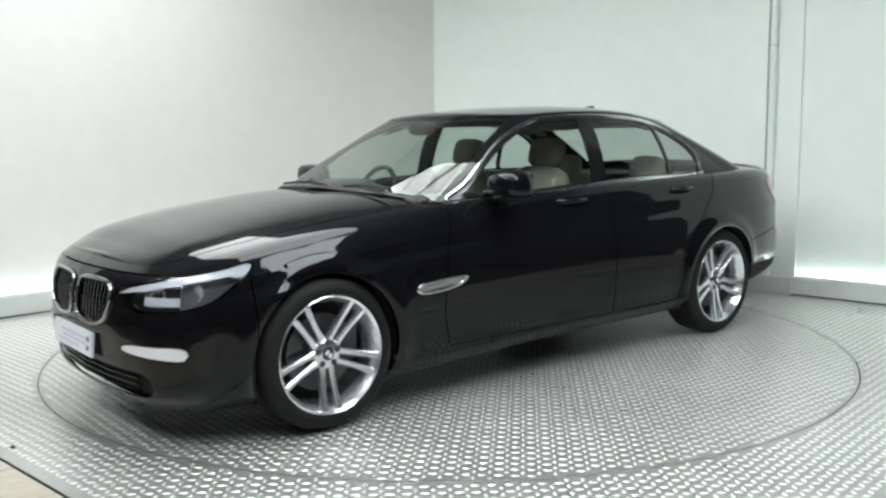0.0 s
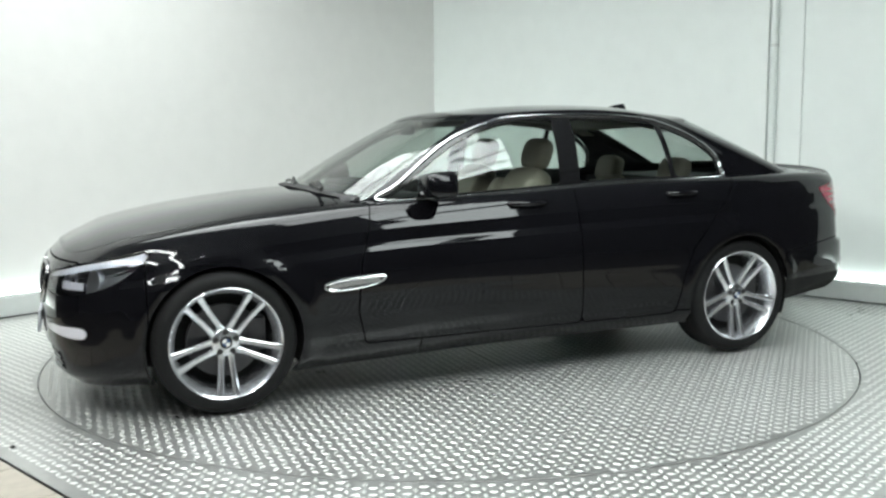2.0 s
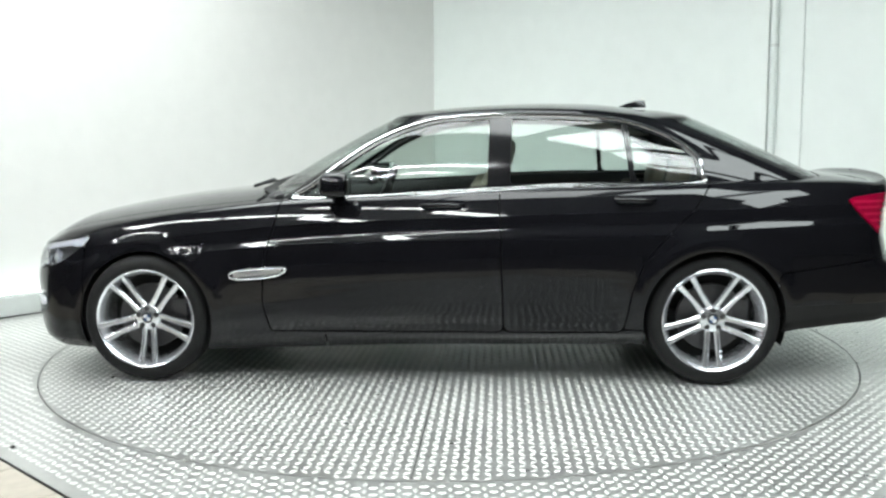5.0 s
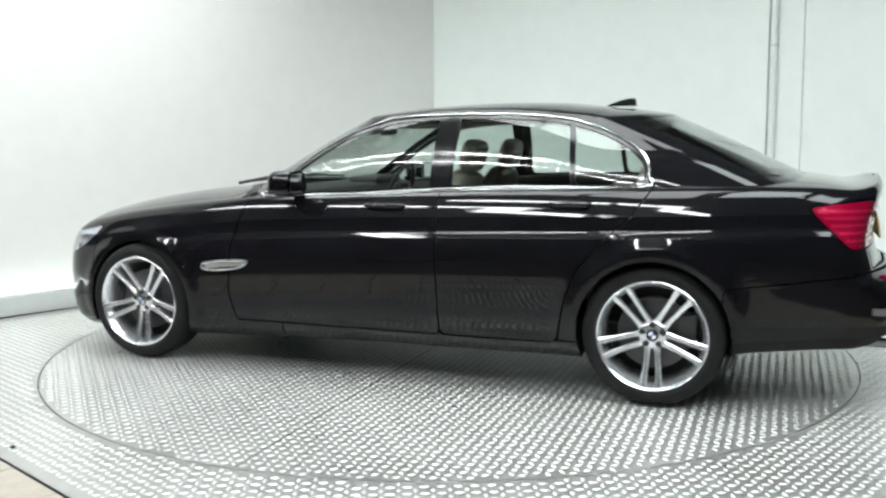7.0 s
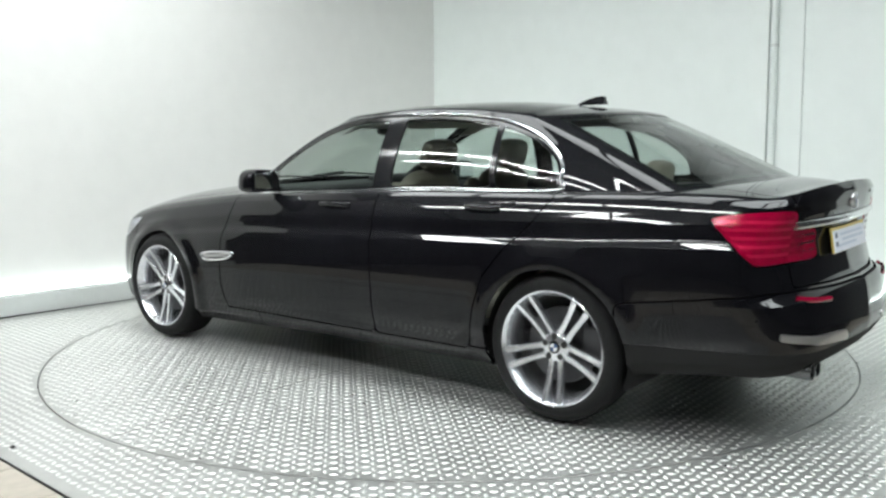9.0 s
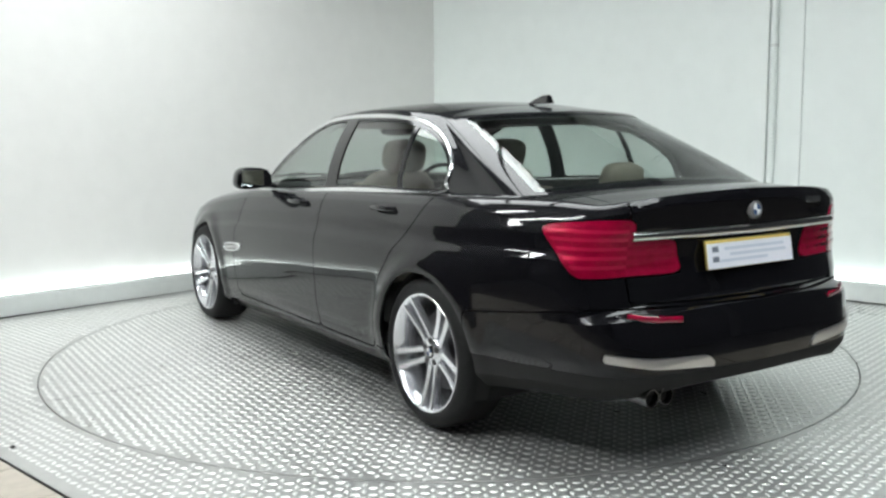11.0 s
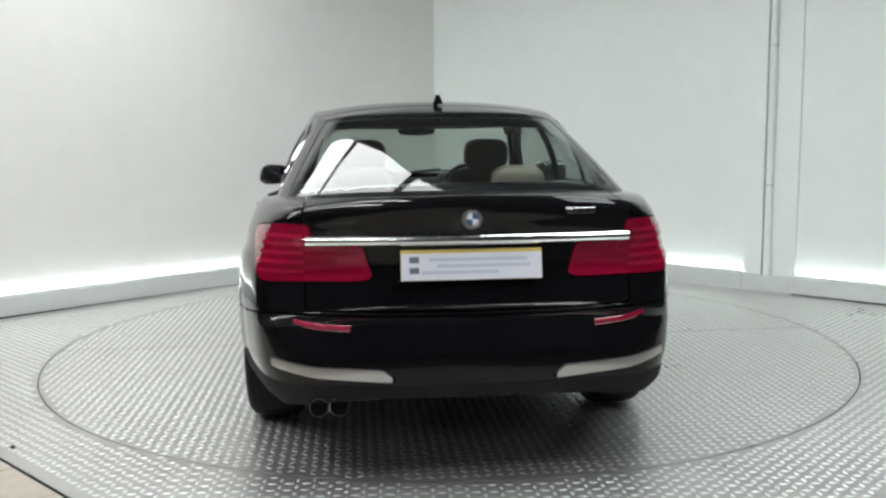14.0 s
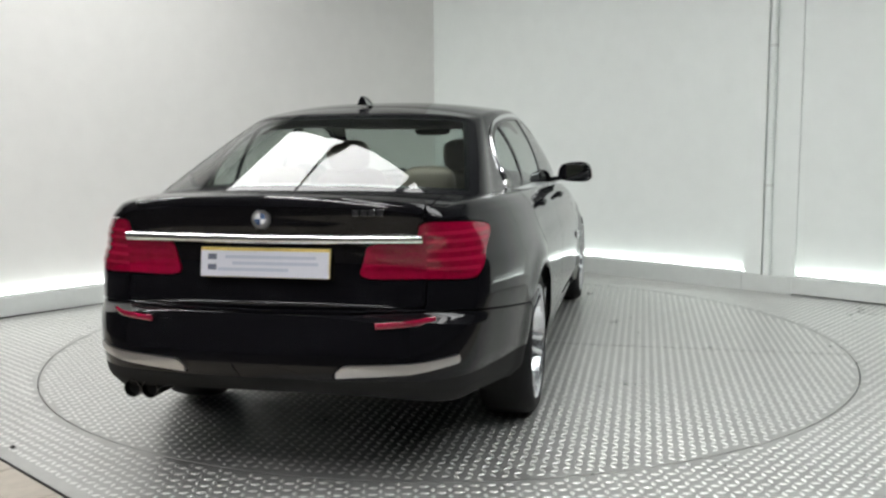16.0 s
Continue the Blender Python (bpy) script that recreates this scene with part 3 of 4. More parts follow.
from mathutils.bvhtree import BVHTree


def tree_of(s):
    return BVHTree.FromPolygons([Vector(v[:3]) for v in s.d], [list(p) for p in s.p])


LOW_TREE, TOP_TREE = tree_of(low), tree_of(top)


def side_point(tree, x, z, out=0.0):
    hit = tree.ray_cast(Vector((x, 2.0, z)), Vector((0, -1, 0)))
    if hit[0] is None:
        return Vector((x, 0.8, z))
    return hit[0] + Vector((0, out, 0))


def end_point(tree, y, z, sign, out=0.0):
    hit = tree.ray_cast(Vector((4.0 * sign, abs(y), z)), Vector((-sign, 0, 0)))
    p = hit[0] if hit[0] is not None else Vector((2.4 * sign, abs(y), z))
    return Vector((p.x + out * sign, y, p.z))


def flip(bm):
    """Mirror a bmesh to the other side."""
    bmesh.ops.scale(bm, vec=(1, -1, 1), verts=bm.verts)
    bmesh.ops.reverse_faces(bm, faces=bm.faces)
    return bm


# ---- cut the lower body into its panels
X, Y, Z, ARC_F, LEVEL = 0, 1, 2, 6, 7
full_low = low
for hx in (HUB_F, HUB_R):
    low = low.clip(lambda d, hx=hx: np.where(d[:, Y] > 0.4, 0.372 - np.hypot(d[:, X] - hx, d[:, Z] - HUB_Z), -1))[0]
foot_line = [(x, y) for x, y in FOOT] + [(x, -y) for x, y in FOOT[::-1]]
foot_sd = polygon_distance(foot_line)
low = low.clip(lambda d: np.where(d[:, LEVEL] >= 1.0, -foot_sd(d[:, X], d[:, Y]) - 0.03, -1))[0]

head_sd = polygon_distance(rounded([(.42, .635), (.46, .685), (.72, .742), (1.02, .783), (1.15, .803), (1.09, .73), (.95, .65), (.75, .607), (.52, .60)], 5))
tail_sd = polygon_distance(rounded([(.372, .80), (.385, .86), (.412, .922), (.50, .929), (.588, .932), (.612, .97), (.632, 1.004), (.72, 1.012), (.88, 1.006), (1.05, .990), (1.075, .96), (.98, .87), (.89, .805), (.82, .787), (.6, .790), (.44, .790)], 5))
kidney_sd = polygon_distance(rounded([(.04, .60), (.045, .675), (.10, .703), (.30, .705), (.365, .685), (.38, .625), (.34, .545), (.24, .515), (.10, .52), (.055, .545)], 5))
intake_sd = polygon_distance(rounded([(-.2, .215), (.3, .215), (.62, .225), (.66, .29), (.60, .335), (.3, .34), (-.2, .34)], 3))
drl_sd = polygon_distance(rounded([(.49, .424), (.52, .452), (.68, .456), (.81, .455), (.845, .430), (.82, .400), (.68, .406)], 4))
blade_sd = polygon_distance([(.285, .432), (.335, .484), (.60, .494), (.79, .515), (.80, .482), (.60, .452)])
vent_sd = polygon_distance(rounded([(1.11, .587), (1.095, .61), (.99, .626), (.82, .634), (.805, .622), (.85, .597), (.95, .58), (1.06, .574)], 4))


def cut(s, sd, u, cond, gap=0.003):
    return s.panel(lambda d: np.where(cond(d), sd(u(d), d[:, Z]), 1.0), gap)


head_l, low = cut(low, head_sd, lambda d: d[:, ARC_F], lambda d: (d[:, X] > 1.7) & (d[:, LEVEL] < 1.3))
tail_l, low = cut(low, tail_sd, lambda d: ARC - d[:, ARC_F], lambda d: (d[:, X] < -1.9) & (d[:, LEVEL] < 1.0))
kidney_l, low = cut(low, kidney_sd, lambda d: d[:, Y], lambda d: (d[:, X] > 2.2) & (d[:, LEVEL] < 1.05), 0.001)
intake_l, low = cut(low, intake_sd, lambda d: d[:, ARC_F], lambda d: d[:, X] > 2.0, 0.001)
drl_l, low = cut(low, drl_sd, lambda d: d[:, ARC_F], lambda d: d[:, X] > 1.9, 0.002)
blade_l, low = cut(low, blade_sd, lambda d: ARC - d[:, ARC_F], lambda d: d[:, X] < -2.2, 0.002)
vent_l, low = cut(low, vent_sd, lambda d: d[:, X], lambda d: d[:, Y] > 0.7, 0.001)

door_f_sd = polygon_distance([(.90, .285), (.94, .45), (.92, .70), (.86, .90), (.80, 1.2), (-.35, 1.2), (-.345, .95), (-.365, .285)])
door_r_sd = polygon_distance([(-.365, .285), (-.345, .95), (-.35, 1.2), (-1.47, 1.2), (-1.45, 1.06), (-1.36, .93), (-1.22, .80), (-1.10, .66), (-1.04, .50), (-1.0, .285)])
door_f, low = low.panel(lambda d: np.where(d[:, LEVEL] < 1.2, door_f_sd(d[:, X], d[:, Z]), 1.0))
door_r, low = low.panel(lambda d: np.where(d[:, LEVEL] < 1.2, door_r_sd(d[:, X], d[:, Z]), 1.0))
boot, low = low.panel(lambda d: np.maximum(np.maximum(d[:, Y] - 0.622, 0.685 - d[:, Z]), d[:, X] + 1.98))
bumper_r, low = low.panel(lambda d: np.maximum(d[:, Z] - 0.60 + 0.12 * (np.maximum(d[:, X], -2.4) + 1.8), d[:, X] + 1.80))
bonnet, low = low.panel(lambda d: np.maximum(np.maximum(1.1 - d[:, LEVEL], 0.985 - d[:, X]), -10 + 0 * d[:, X]))
bumper_f, low = low.panel(lambda d: np.maximum(np.maximum(d[:, Z] - 0.752, 1.95 - d[:, X]), d[:, LEVEL] - 0.985))
fender, low = low.panel(lambda d: 0.6 - d[:, X])
sill, low = low.panel(lambda d: np.maximum(d[:, Z] - 0.30, -1.2 - d[:, X]))
quarter = low


def both(name, s, mat, label="", rim=0.012):
    surf_part(name, s, mat, car, label, rim)
    surf_part(name, s.mirrored(), mat, car, label, rim)


def whole(name, s, mat, label="", rim=0.012):
    return surf_part(name, s.plus(s.mirrored()), mat, car, label, rim)


whole("bonnet", bonnet, M["paint"])
whole("boot_lid", boot, M["paint"])
whole("front_bumper", bumper_f, M["paint"])
valance, bumper_r = bumper_r.clip(lambda d: d[:, Z] - 0.425)
whole("rear_bumper", bumper_r, M["paint"])
whole("rear_valance", valance, M["liner"], "black lower rear valance")
both("front_wing", fender, M["paint"])
both("rear_wing", quarter, M["paint"])
both("sill", sill, M["paint"])
both("front_door", door_f, M["paint"])
both("rear_door", door_r, M["paint"])

# dark inner shell behind the gaps, and the underbody
inner = full_low.moved(-0.028)
for hx in (HUB_F, HUB_R):
    inner = inner.clip(lambda d, hx=hx: np.where(d[:, Y] > 0.4, 0.385 - np.hypot(d[:, X] - hx, d[:, Z] - HUB_Z), -1))[0]
inner = inner.clip(lambda d: np.where(d[:, LEVEL] >= 0.97, -foot_sd(d[:, X], d[:, Y]) - 0.02, -1))[0]
for region, u in ((head_sd, lambda d: d[:, ARC_F]), (kidney_sd, lambda d: d[:, Y])):
    inner = inner.clip(lambda d, r=region, u=u: np.where((d[:, X] > 1.7) & (d[:, LEVEL] < 1.2), -(r(u(d), d[:, Z]) - 0.01), -1))[0]
inner.d[:, Y] = np.maximum(inner.d[:, Y], 0)
whole("inner_shell", inner, M["liner"], "dark inner body shell", rim=0)
part("underbody", box(3.95, 1.44, 0.10, 0.03, 2, Matrix.Translation((0.12, 0, 0.27))), M["liner"], car, "dark underbody")

for hx in (HUB_F, HUB_R):
    for sgn in (1, -1):
        prof = [(0.30, 0.45), (0.395, 0.45), (0.395, 0.84), (0.38, 0.90)]
        bm = bmesh.new()
        rings = []
        for r, o in prof:
            rings.append([bm.verts.new((hx + r * math.cos(a), o * sgn, HUB_Z + r * math.sin(a))) for a in [radians(-22 + 224 * k / 30) for k in range(31)]])
        for a, b in zip(rings, rings[1:]):
            for k in range(30):
                bm.faces.new((a[k], a[k + 1], b[k + 1], b[k]))
        part("wheel_arch_liner", bm, M["liner"], car)

# ---- upper body: glass, pillars, roof
DLO = [(.785, .997), (.676, 1.072), (.43, 1.248), (.265, 1.337), (.105, 1.394), (-.05, 1.427), (-.36, 1.441), (-.69, 1.437), (-.91, 1.420),
       (-1.07, 1.390), (-1.24, 1.327), (-1.36, 1.250), (-1.415, 1.182), (-1.422, 1.115), (-1.385, 1.062), (-.7, 1.058), (-.09, 1.028), (.435, 1.002)]
dlo_line = rounded(DLO, 5)
dlo_sd = polygon_distance(dlo_line)
side_band = lambda d: (d[:, LEVEL] < 1.0) & (d[:, 6] > 2.4) & (d[:, 6] < 9.4)
dlo, shell = top.clip(lambda d: np.where(side_band(d), dlo_sd(d[:, X], d[:, Z]), 1.0))
screen, shell = shell.clip(lambda d: np.maximum(np.maximum(d[:, 6] - 2.72, 0.03 - d[:, LEVEL]), d[:, LEVEL] - 0.97) * np.where(d[:, 6] < 6, 1, 0) + np.where(d[:, 6] < 6, 0, 1.0))
back, shell = shell.clip(lambda d: np.maximum(np.maximum(10.36 - d[:, 6], 0.10 - d[:, LEVEL]), d[:, LEVEL] - 0.965) * np.where(d[:, 6] > 6, 1, 0) + np.where(d[:, 6] > 6, 0, 1.0))
pillar = lambda d: np.abs(d[:, X] + 0.30 + 0.13 * (d[:, Z] - 1.05) * -1 * -0.3 + 0.04) - 0.062
divider = lambda d: np.abs(d[:, X] + 1.055 - 0.10 * (d[:, Z] - 1.07)) - 0.016
pane, frame_l = dlo.clip(lambda d: np.maximum(np.maximum(dlo_sd(d[:, X], d[:, Z]) + 0.022, -pillar(d)), -divider(d)))
pane_f, rest_p = pane.clip(lambda d: -0.33 - d[:, X])
pane_r, pane_q = rest_p.clip(lambda d: -1.05 - d[:, X])
whole("roof", shell, M["paint"], "glossy black roof and pillars")
both("window_frame", frame_l, M["gloss_black"], "gloss black window frame and pillar")
for nm, s in (("front_window", pane_f), ("rear_window", pane_r), ("quarter_window", pane_q)):
    both(nm, s.moved(-0.004), M["glass"], "tinted side window", rim=0)
whole("windscreen", screen.moved(-0.002), M["glass"], "clear windscreen", rim=0)
whole("back_window", back.moved(-0.002), M["glass"], "tinted rear window", rim=0)
whole("headliner", shell.clip(lambda d: 0.86 - d[:, LEVEL])[0].moved(-0.06), M["headliner"], "beige roof lining", rim=0)
edge_b, _ = back.clip(lambda d: np.minimum(np.minimum(d[:, 6] - 10.52, d[:, LEVEL] - 0.14), 0.93 - d[:, LEVEL]))
whole("window_band", edge_b.moved(-0.006), M["gloss_black"], "black printed border of the rear window", rim=0)
edge_s, _ = screen.clip(lambda d: np.minimum(np.minimum(2.62 - d[:, 6], d[:, LEVEL] - 0.09), 0.93 - d[:, LEVEL]))
whole("screen_band", edge_s.moved(-0.006), M["gloss_black"], "black printed border of the windscreen", rim=0)

pts = [side_point(TOP_TREE, x, z, 0.0) for x, z in dlo_line]
for sgn in (1, -1):
    bm = sweep(pts, 0.012, 8, (0.7, 1.0), closed=True)
    part("window_trim", bm if sgn > 0 else flip(bm), M["chrome"], car, "bright chrome window surround", smooth=True)
    bm = sweep([side_point(TOP_TREE, x, z, 0.004) for x, z in [(.79, .994), (.5, .992), (.0, 1.012), (-.6, 1.044), (-1.0, 1.052), (-1.40, 1.056)]], 0.012, 8, (0.7, 1.1))
    part("belt_trim", bm if sgn > 0 else flip(bm), M["chrome"], car, "chrome belt strip", smooth=True)
# cowl and wipers
part("cowl", sweep([(0.86, -.72, 1.005), (0.985, -.5, 1.035), (1.03, 0, 1.052), (0.985, .5, 1.035), (.86, .72, 1.005)], 0.035, 8, (1.2, 0.35)), M["trim_black"], car, "black cowl grille", smooth=True)
for y0 in (-.02, .58):
    part("wiper", join(sweep([(1.02, y0, 1.068), (1.0, y0 - .30, 1.072), (0.955, y0 - .56, 1.052)], 0.008, 6), sweep([(1.04, y0 + .05, 1.06), (0.99, y0 - .2, 1.085)], 0.010, 6)), M["trim_black"], car)

# ---- lamps
for sgn in (1, -1):
    f = (lambda s: s) if sgn > 0 else (lambda s: s.mirrored())
    lamp = surf_part("headlight", f(head_l), M["lens"], car, "clear headlight with a silver housing", rim=0)
    back_p = f(head_l.moved(-0.055))
    outer_h, inner_h = back_p.clip(lambda d: 0.79 - d[:, ARC_F])
    surf_part("housing", inner_h, M["grille_chrome"], lamp, "dark silver lamp housing", rim=0)
    surf_part("reflector_bowl", outer_h, M["satin"], lamp, "bright outer reflector", rim=0)
    # lamp unit and projectors: white base colour stands in for reflected light
    unit = head_l.clip(lambda d: np.maximum(0.60 - d[:, ARC_F], d[:, ARC_F] - 0.80))[0]
    unit = unit.clip(lambda d: d[:, Z] - 0.668)[0].clip(lambda d: 0.626 + 0.02 * (d[:, ARC_F] - 0.6) - d[:, Z])[0]
    surf_part("lamp_unit", f(unit.moved(-0.03)), M["drl_white"], lamp, "lamp unit in white that stands for its reflections", rim=0)
    for (cx, cy, cz, r) in ((2.215, .565, .655, .047), (2.11, .69, .672, .047)):
        prof = [(0.0, 0.0), (r * .55, 0.008), (r * .8, 0.004), (r * .85, -.01), (r, 0.018), (r * 1.08, 0.016), (r * 1.08, -.02)]
        bm = lathe(prof, 28, "z")
        part("projector", bm, M["drl_white"], lamp, "round projector lamp, white for the light it reflects", smooth=True,
             m=Matrix.Translation((cx + 0.045, (cy + 0.03) * sgn, cz)) @ Matrix.Rotation(radians(30 * sgn), 4, "Z") @ Matrix.Rotation(radians(88), 4, "Y"))
    brow, _ = head_l.clip(lambda d: -(head_sd(d[:, ARC_F], d[:, Z]) + 0.034))
    brow, _ = brow.clip(lambda d: 0.675 + 0.12 * (d[:, ARC_F] - 0.5) - d[:, Z])
    surf_part("brow", f(brow.moved(-0.012)), M["drl_white"], lamp, "bright reflector strip", rim=0)
    tin, tout = tail_l.clip(lambda d: d[:, Y] - 0.622)
    for nm, piece in (("boot_lamp", tin), ("tail_lamp", tout)):
        tl = surf_part(nm, f(piece.moved(0.003)), M["red_lens"] if nm == "tail_lamp" else M["red_deep"], car, "glossy red tail lamp", rim=0.02)
        for zc in (.83, .865, .90, .935, .965):
            bar = piece.clip(lambda d, zc=zc: d[:, Z] - zc - 0.007)[0]
            if bar.p:
                bar = bar.clip(lambda d, zc=zc: zc - 0.007 - d[:, Z])[0]
            if bar.p:
                bar = bar.clip(lambda d: tail_sd(ARC - d[:, ARC_F], d[:, Z]) + 0.016)[0]
            if bar.p:
                surf_part("light_bar", f(bar.moved(0.005)), M["tail_bar"] if nm == "tail_lamp" else M["red_lens"], tl, rim=0)
    surf_part("fog_strip", f(drl_l.moved(0.004)), M["drl_white"], car, "bright white front lamp strip", rim=0.02)
    surf_part("bumper_blade", f(blade_l.moved(0.006)), M["satin"], car, "satin metal bumper insert", rim=0.02)
    v = surf_part("side_vent", f(vent_l.moved(-0.008)), M["trim_black"], car, "wing vent with bright trim", rim=0)
    ring = [side_point(LOW_TREE, x, z, 0.004) for x, z in rounded([(1.11, .587), (1.095, .61), (.99, .626), (.82, .634), (.805, .622), (.85, .597), (.95, .58), (1.06, .574)], 4)]
    bm = sweep(ring, 0.0075, 8, closed=True)
    part("vent_frame", bm if sgn > 0 else flip(bm), M["chrome"], v, "chrome frame", smooth=True)
    bm = sweep([side_point(LOW_TREE, x, z, 0.001) for x, z in ((1.09, .592), (.97, .604), (.83, .617))], 0.012, 8, (0.5, 1.0))
    part("vent_bar", bm if sgn > 0 else flip(bm), M["satin"], v, "bright bar", smooth=True)
    # grille
    k = surf_part("grille", f(kidney_l.moved(-0.05)), M["liner"], car, "kidney-shaped grille with upright bars", rim=0)
    ring = [end_point(LOW_TREE, y, z, 1, 0.006) for y, z in rounded([(.035, .60), (.04, .678), (.10, .708), (.30, .710), (.37, .690), (.386, .625), (.345, .54), (.24, .51), (.10, .515), (.05, .54)], 5)]
    bm = sweep(ring, 0.0085, 8, closed=True)
    part("grille_frame", bm if sgn > 0 else flip(bm), M["grille_chrome"], k, "dark chrome frame", smooth=True)
    for i in range(9):
        yb = 0.065 + i * 0.036
        zs = [z for z in np.linspace(.50, .78, 57) if kidney_sd(np.array([yb]), np.array([z]))[0] < -0.004]
        p0, p1, pm = (end_point(LOW_TREE, yb, z, 1, -0.012) for z in (zs[0], zs[-1], (zs[0] + zs[-1]) / 2))
        bm = sweep([p0, pm, p1], 0.008, 6, (0.55, 1.6))
        part("bar", bm if sgn > 0 else flip(bm), M["gloss_black"], k)
    # door handles and mirrors
    for (xa, xb, z) in ((.075, -.155, .962), (-.955, -1.16, .985)):
        h = part("door_handle", *((lambda b: (b if sgn > 0 else flip(b),))(sweep([side_point(LOW_TREE, xa, z, -.004), side_point(LOW_TREE, xa - .025, z, .028), side_point(LOW_TREE, (xa + xb) / 2, z + .002, .036),
                 side_point(LOW_TREE, xb + .025, z, .028), side_point(LOW_TREE, xb, z, -.004)], 0.013, 10, (0.8, 1.0)))), M["paint"], car, "black door handle", smooth=True)
    mir = bmesh.new()
    bmesh.ops.create_uvsphere(mir, u_segments=28, v_segments=18, radius=1.0)
    for v3 in mir.verts:
        x, y, z = v3.co
        e = lambda a: math.copysign(abs(a) ** 0.62, a)
        x, y, z = e(x), e(y), e(z)
        x = max(x, -0.45)
        v3.co = (0.50 + 0.105 * x, 0.958 + 0.112 * y * (1 - .12 * z), 1.082 + 0.067 * z * (1 + 0.1 * y))
    m_ob = part("wing_mirror", mir if sgn > 0 else flip(mir), M["paint"], car, "glossy black door mirror", smooth=True)
    bm = box(0.006, 0.185, 0.10, 0.003, 2)
    bmesh.ops.bevel(bm, geom=[e for e in bm.edges if abs(e.verts[0].co.x - e.verts[1].co.x) > 0.004], offset=0.03, segments=4, affect="EDGES")
    part("mirror_glass", bm, M["mirror"], m_ob, "mirror glass", m=Matrix.Translation((0.450, 0.958 * sgn, 1.083)) @ Matrix.Rotation(radians(6 * sgn), 4, "Z"))
    bm = sweep([(.54, .80, 1.03), (.52, .87, 1.04), (.51, .94, 1.05)], 0.028, 8, (1.4, 0.6))
    part("mirror_arm", bm if sgn > 0 else flip(bm), M["gloss_black"], m_ob, smooth=True)
    # reflector in the rear bumper
    ring = [end_point(LOW_TREE, y, z, -1, 0.007) for y, z in ((.455, .632), (.508, .635), (.56, .638), (.613, .644), (.665, .650))]
    bm = sweep(ring, 0.012, 8, (0.35, 1.0))
    part("reflector", bm if sgn > 0 else flip(bm), M["red_lens"], car, "red bumper reflector", smooth=True)

whole("air_intake", intake_l.moved(-0.03), M["trim_black"], "black lower air intake", rim=0)
for zc in (.245, .275, .305):
    part("intake_bar", sweep([end_point(LOW_TREE, y, zc, 1, -0.02) for y in (-.55, -.3, 0, .3, .55)], 0.006, 6), M["gloss_black"], car)

# ---- rear details
part("boot_trim", sweep([end_point(LOW_TREE, y, .944, -1, 0.008) for y in np.linspace(-.612, .612, 15)], 0.017, 10, (0.75, 1.0)), M["chrome"], car, "chrome strip across the boot", smooth=True)
badge = part("badge", lathe([(0.0, 0.008), (.028, 0.007), (.036, 0.006), (.038, 0.0), (.038, -0.01)], 32, "z"), M["satin"], car, "round badge", smooth=True,
             m=Matrix.Translation(end_point(LOW_TREE, 0, 1.022, -1, 0.004)) @ Matrix.Rotation(radians(-85), 4, "Y"))
for q in range(4):
    bm = bmesh.new()
    c0 = bm.verts.new((0, 0, 0.0095))
    ring = [bm.verts.new((.024 * math.cos(radians(90 * q + 9 * i)), .024 * math.sin(radians(90 * q + 9 * i)), 0.0092)) for i in range(11)]
    for a, b in zip(ring, ring[1:]):
        bm.faces.new((c0, a, b))
    part("badge_quarter", bm, M["badge_blue"] if q % 2 else M["badge_white"], badge,
         m=Matrix.Translation(end_point(LOW_TREE, 0, 1.022, -1, 0.004)) @ Matrix.Rotation(radians(-85), 4, "Y"))
for y0, w in ((-.415, .12),):
    for k in range(4):
        part("model_mark", box(0.005, w * .2, 0.022, 0.001, 1, Matrix.Translation(end_point(LOW_TREE, y0 + w * (k - 1.5) * .25, 1.046, -1, 0.002))), M["chrome"], car, "small chrome mark")


def number_plate(x, z, tilt, sign, rim_mat):
    pl = part("number_plate", box(0.012, 0.53, 0.114, 0.003, 2), M[rim_mat], car, "plain number plate with grey bars")
    pl.matrix_world = pose(x, 0, z, 0, tilt, 0)
    part("plate_face", box(0.003, 0.526, 0.100, m=Matrix.Translation((0.0065 * sign, 0, -0.006 if sign < 0 else 0))), M["plate_white"], pl)
    for zz, a, b in ((.020, -.16, .21), (-.004, -.13, .22), (-.028, -.19, .10)):
        part("plate_bar", box(0.002, b - a, 0.012, m=Matrix.Translation((0.0082 * sign, -(a + b) / 2 if sign < 0 else (a + b) / 2, zz))), M["plate_grey"], pl)
    for zz in (.02, -.02):
        part("plate_mark", box(0.002, 0.036, 0.022, 0.0009, 1, Matrix.Translation((0.0084 * sign, 0.215, zz))), M["plate_dark"], pl)


number_plate(-2.504, .852, 9, -1, "plate_yellow")
number_plate(2.434, .412, -6, 1, "plate_white")
for yy in (.500, .577):
    ex = part("exhaust_pipe", lathe([(.031, .20), (.036, .20), (.037, .005), (.036, 0.0), (.0335, 0.0), (.032, .01), (.032, .19)], 32), M["dark_chrome"], car, "dark chrome exhaust tailpipe", smooth=True,
              m=Matrix.Translation((-2.535, yy, .334)) @ Matrix.Rotation(radians(-90), 4, "Z"))
    part("pipe_inside", lathe([(0.0, .03), (.0318, .03), (.0318, .04), (0, .04)], 20), M["liner"], ex, m=Matrix.Translation((-2.535, yy, .334)) @ Matrix.Rotation(radians(-90), 4, "Z"))
part("rear_diffuser", box(.34, 1.12, .06, .025, 3, Matrix.Translation((-2.31, 0, .385))), M["liner"], car, "black diffuser under the rear bumper")
fin = bmesh.new()
prof = [(-1.06, 0.0), (-1.12, .024), (-1.18, .040), (-1.225, .044), (-1.236, .038), (-1.24, 0)]
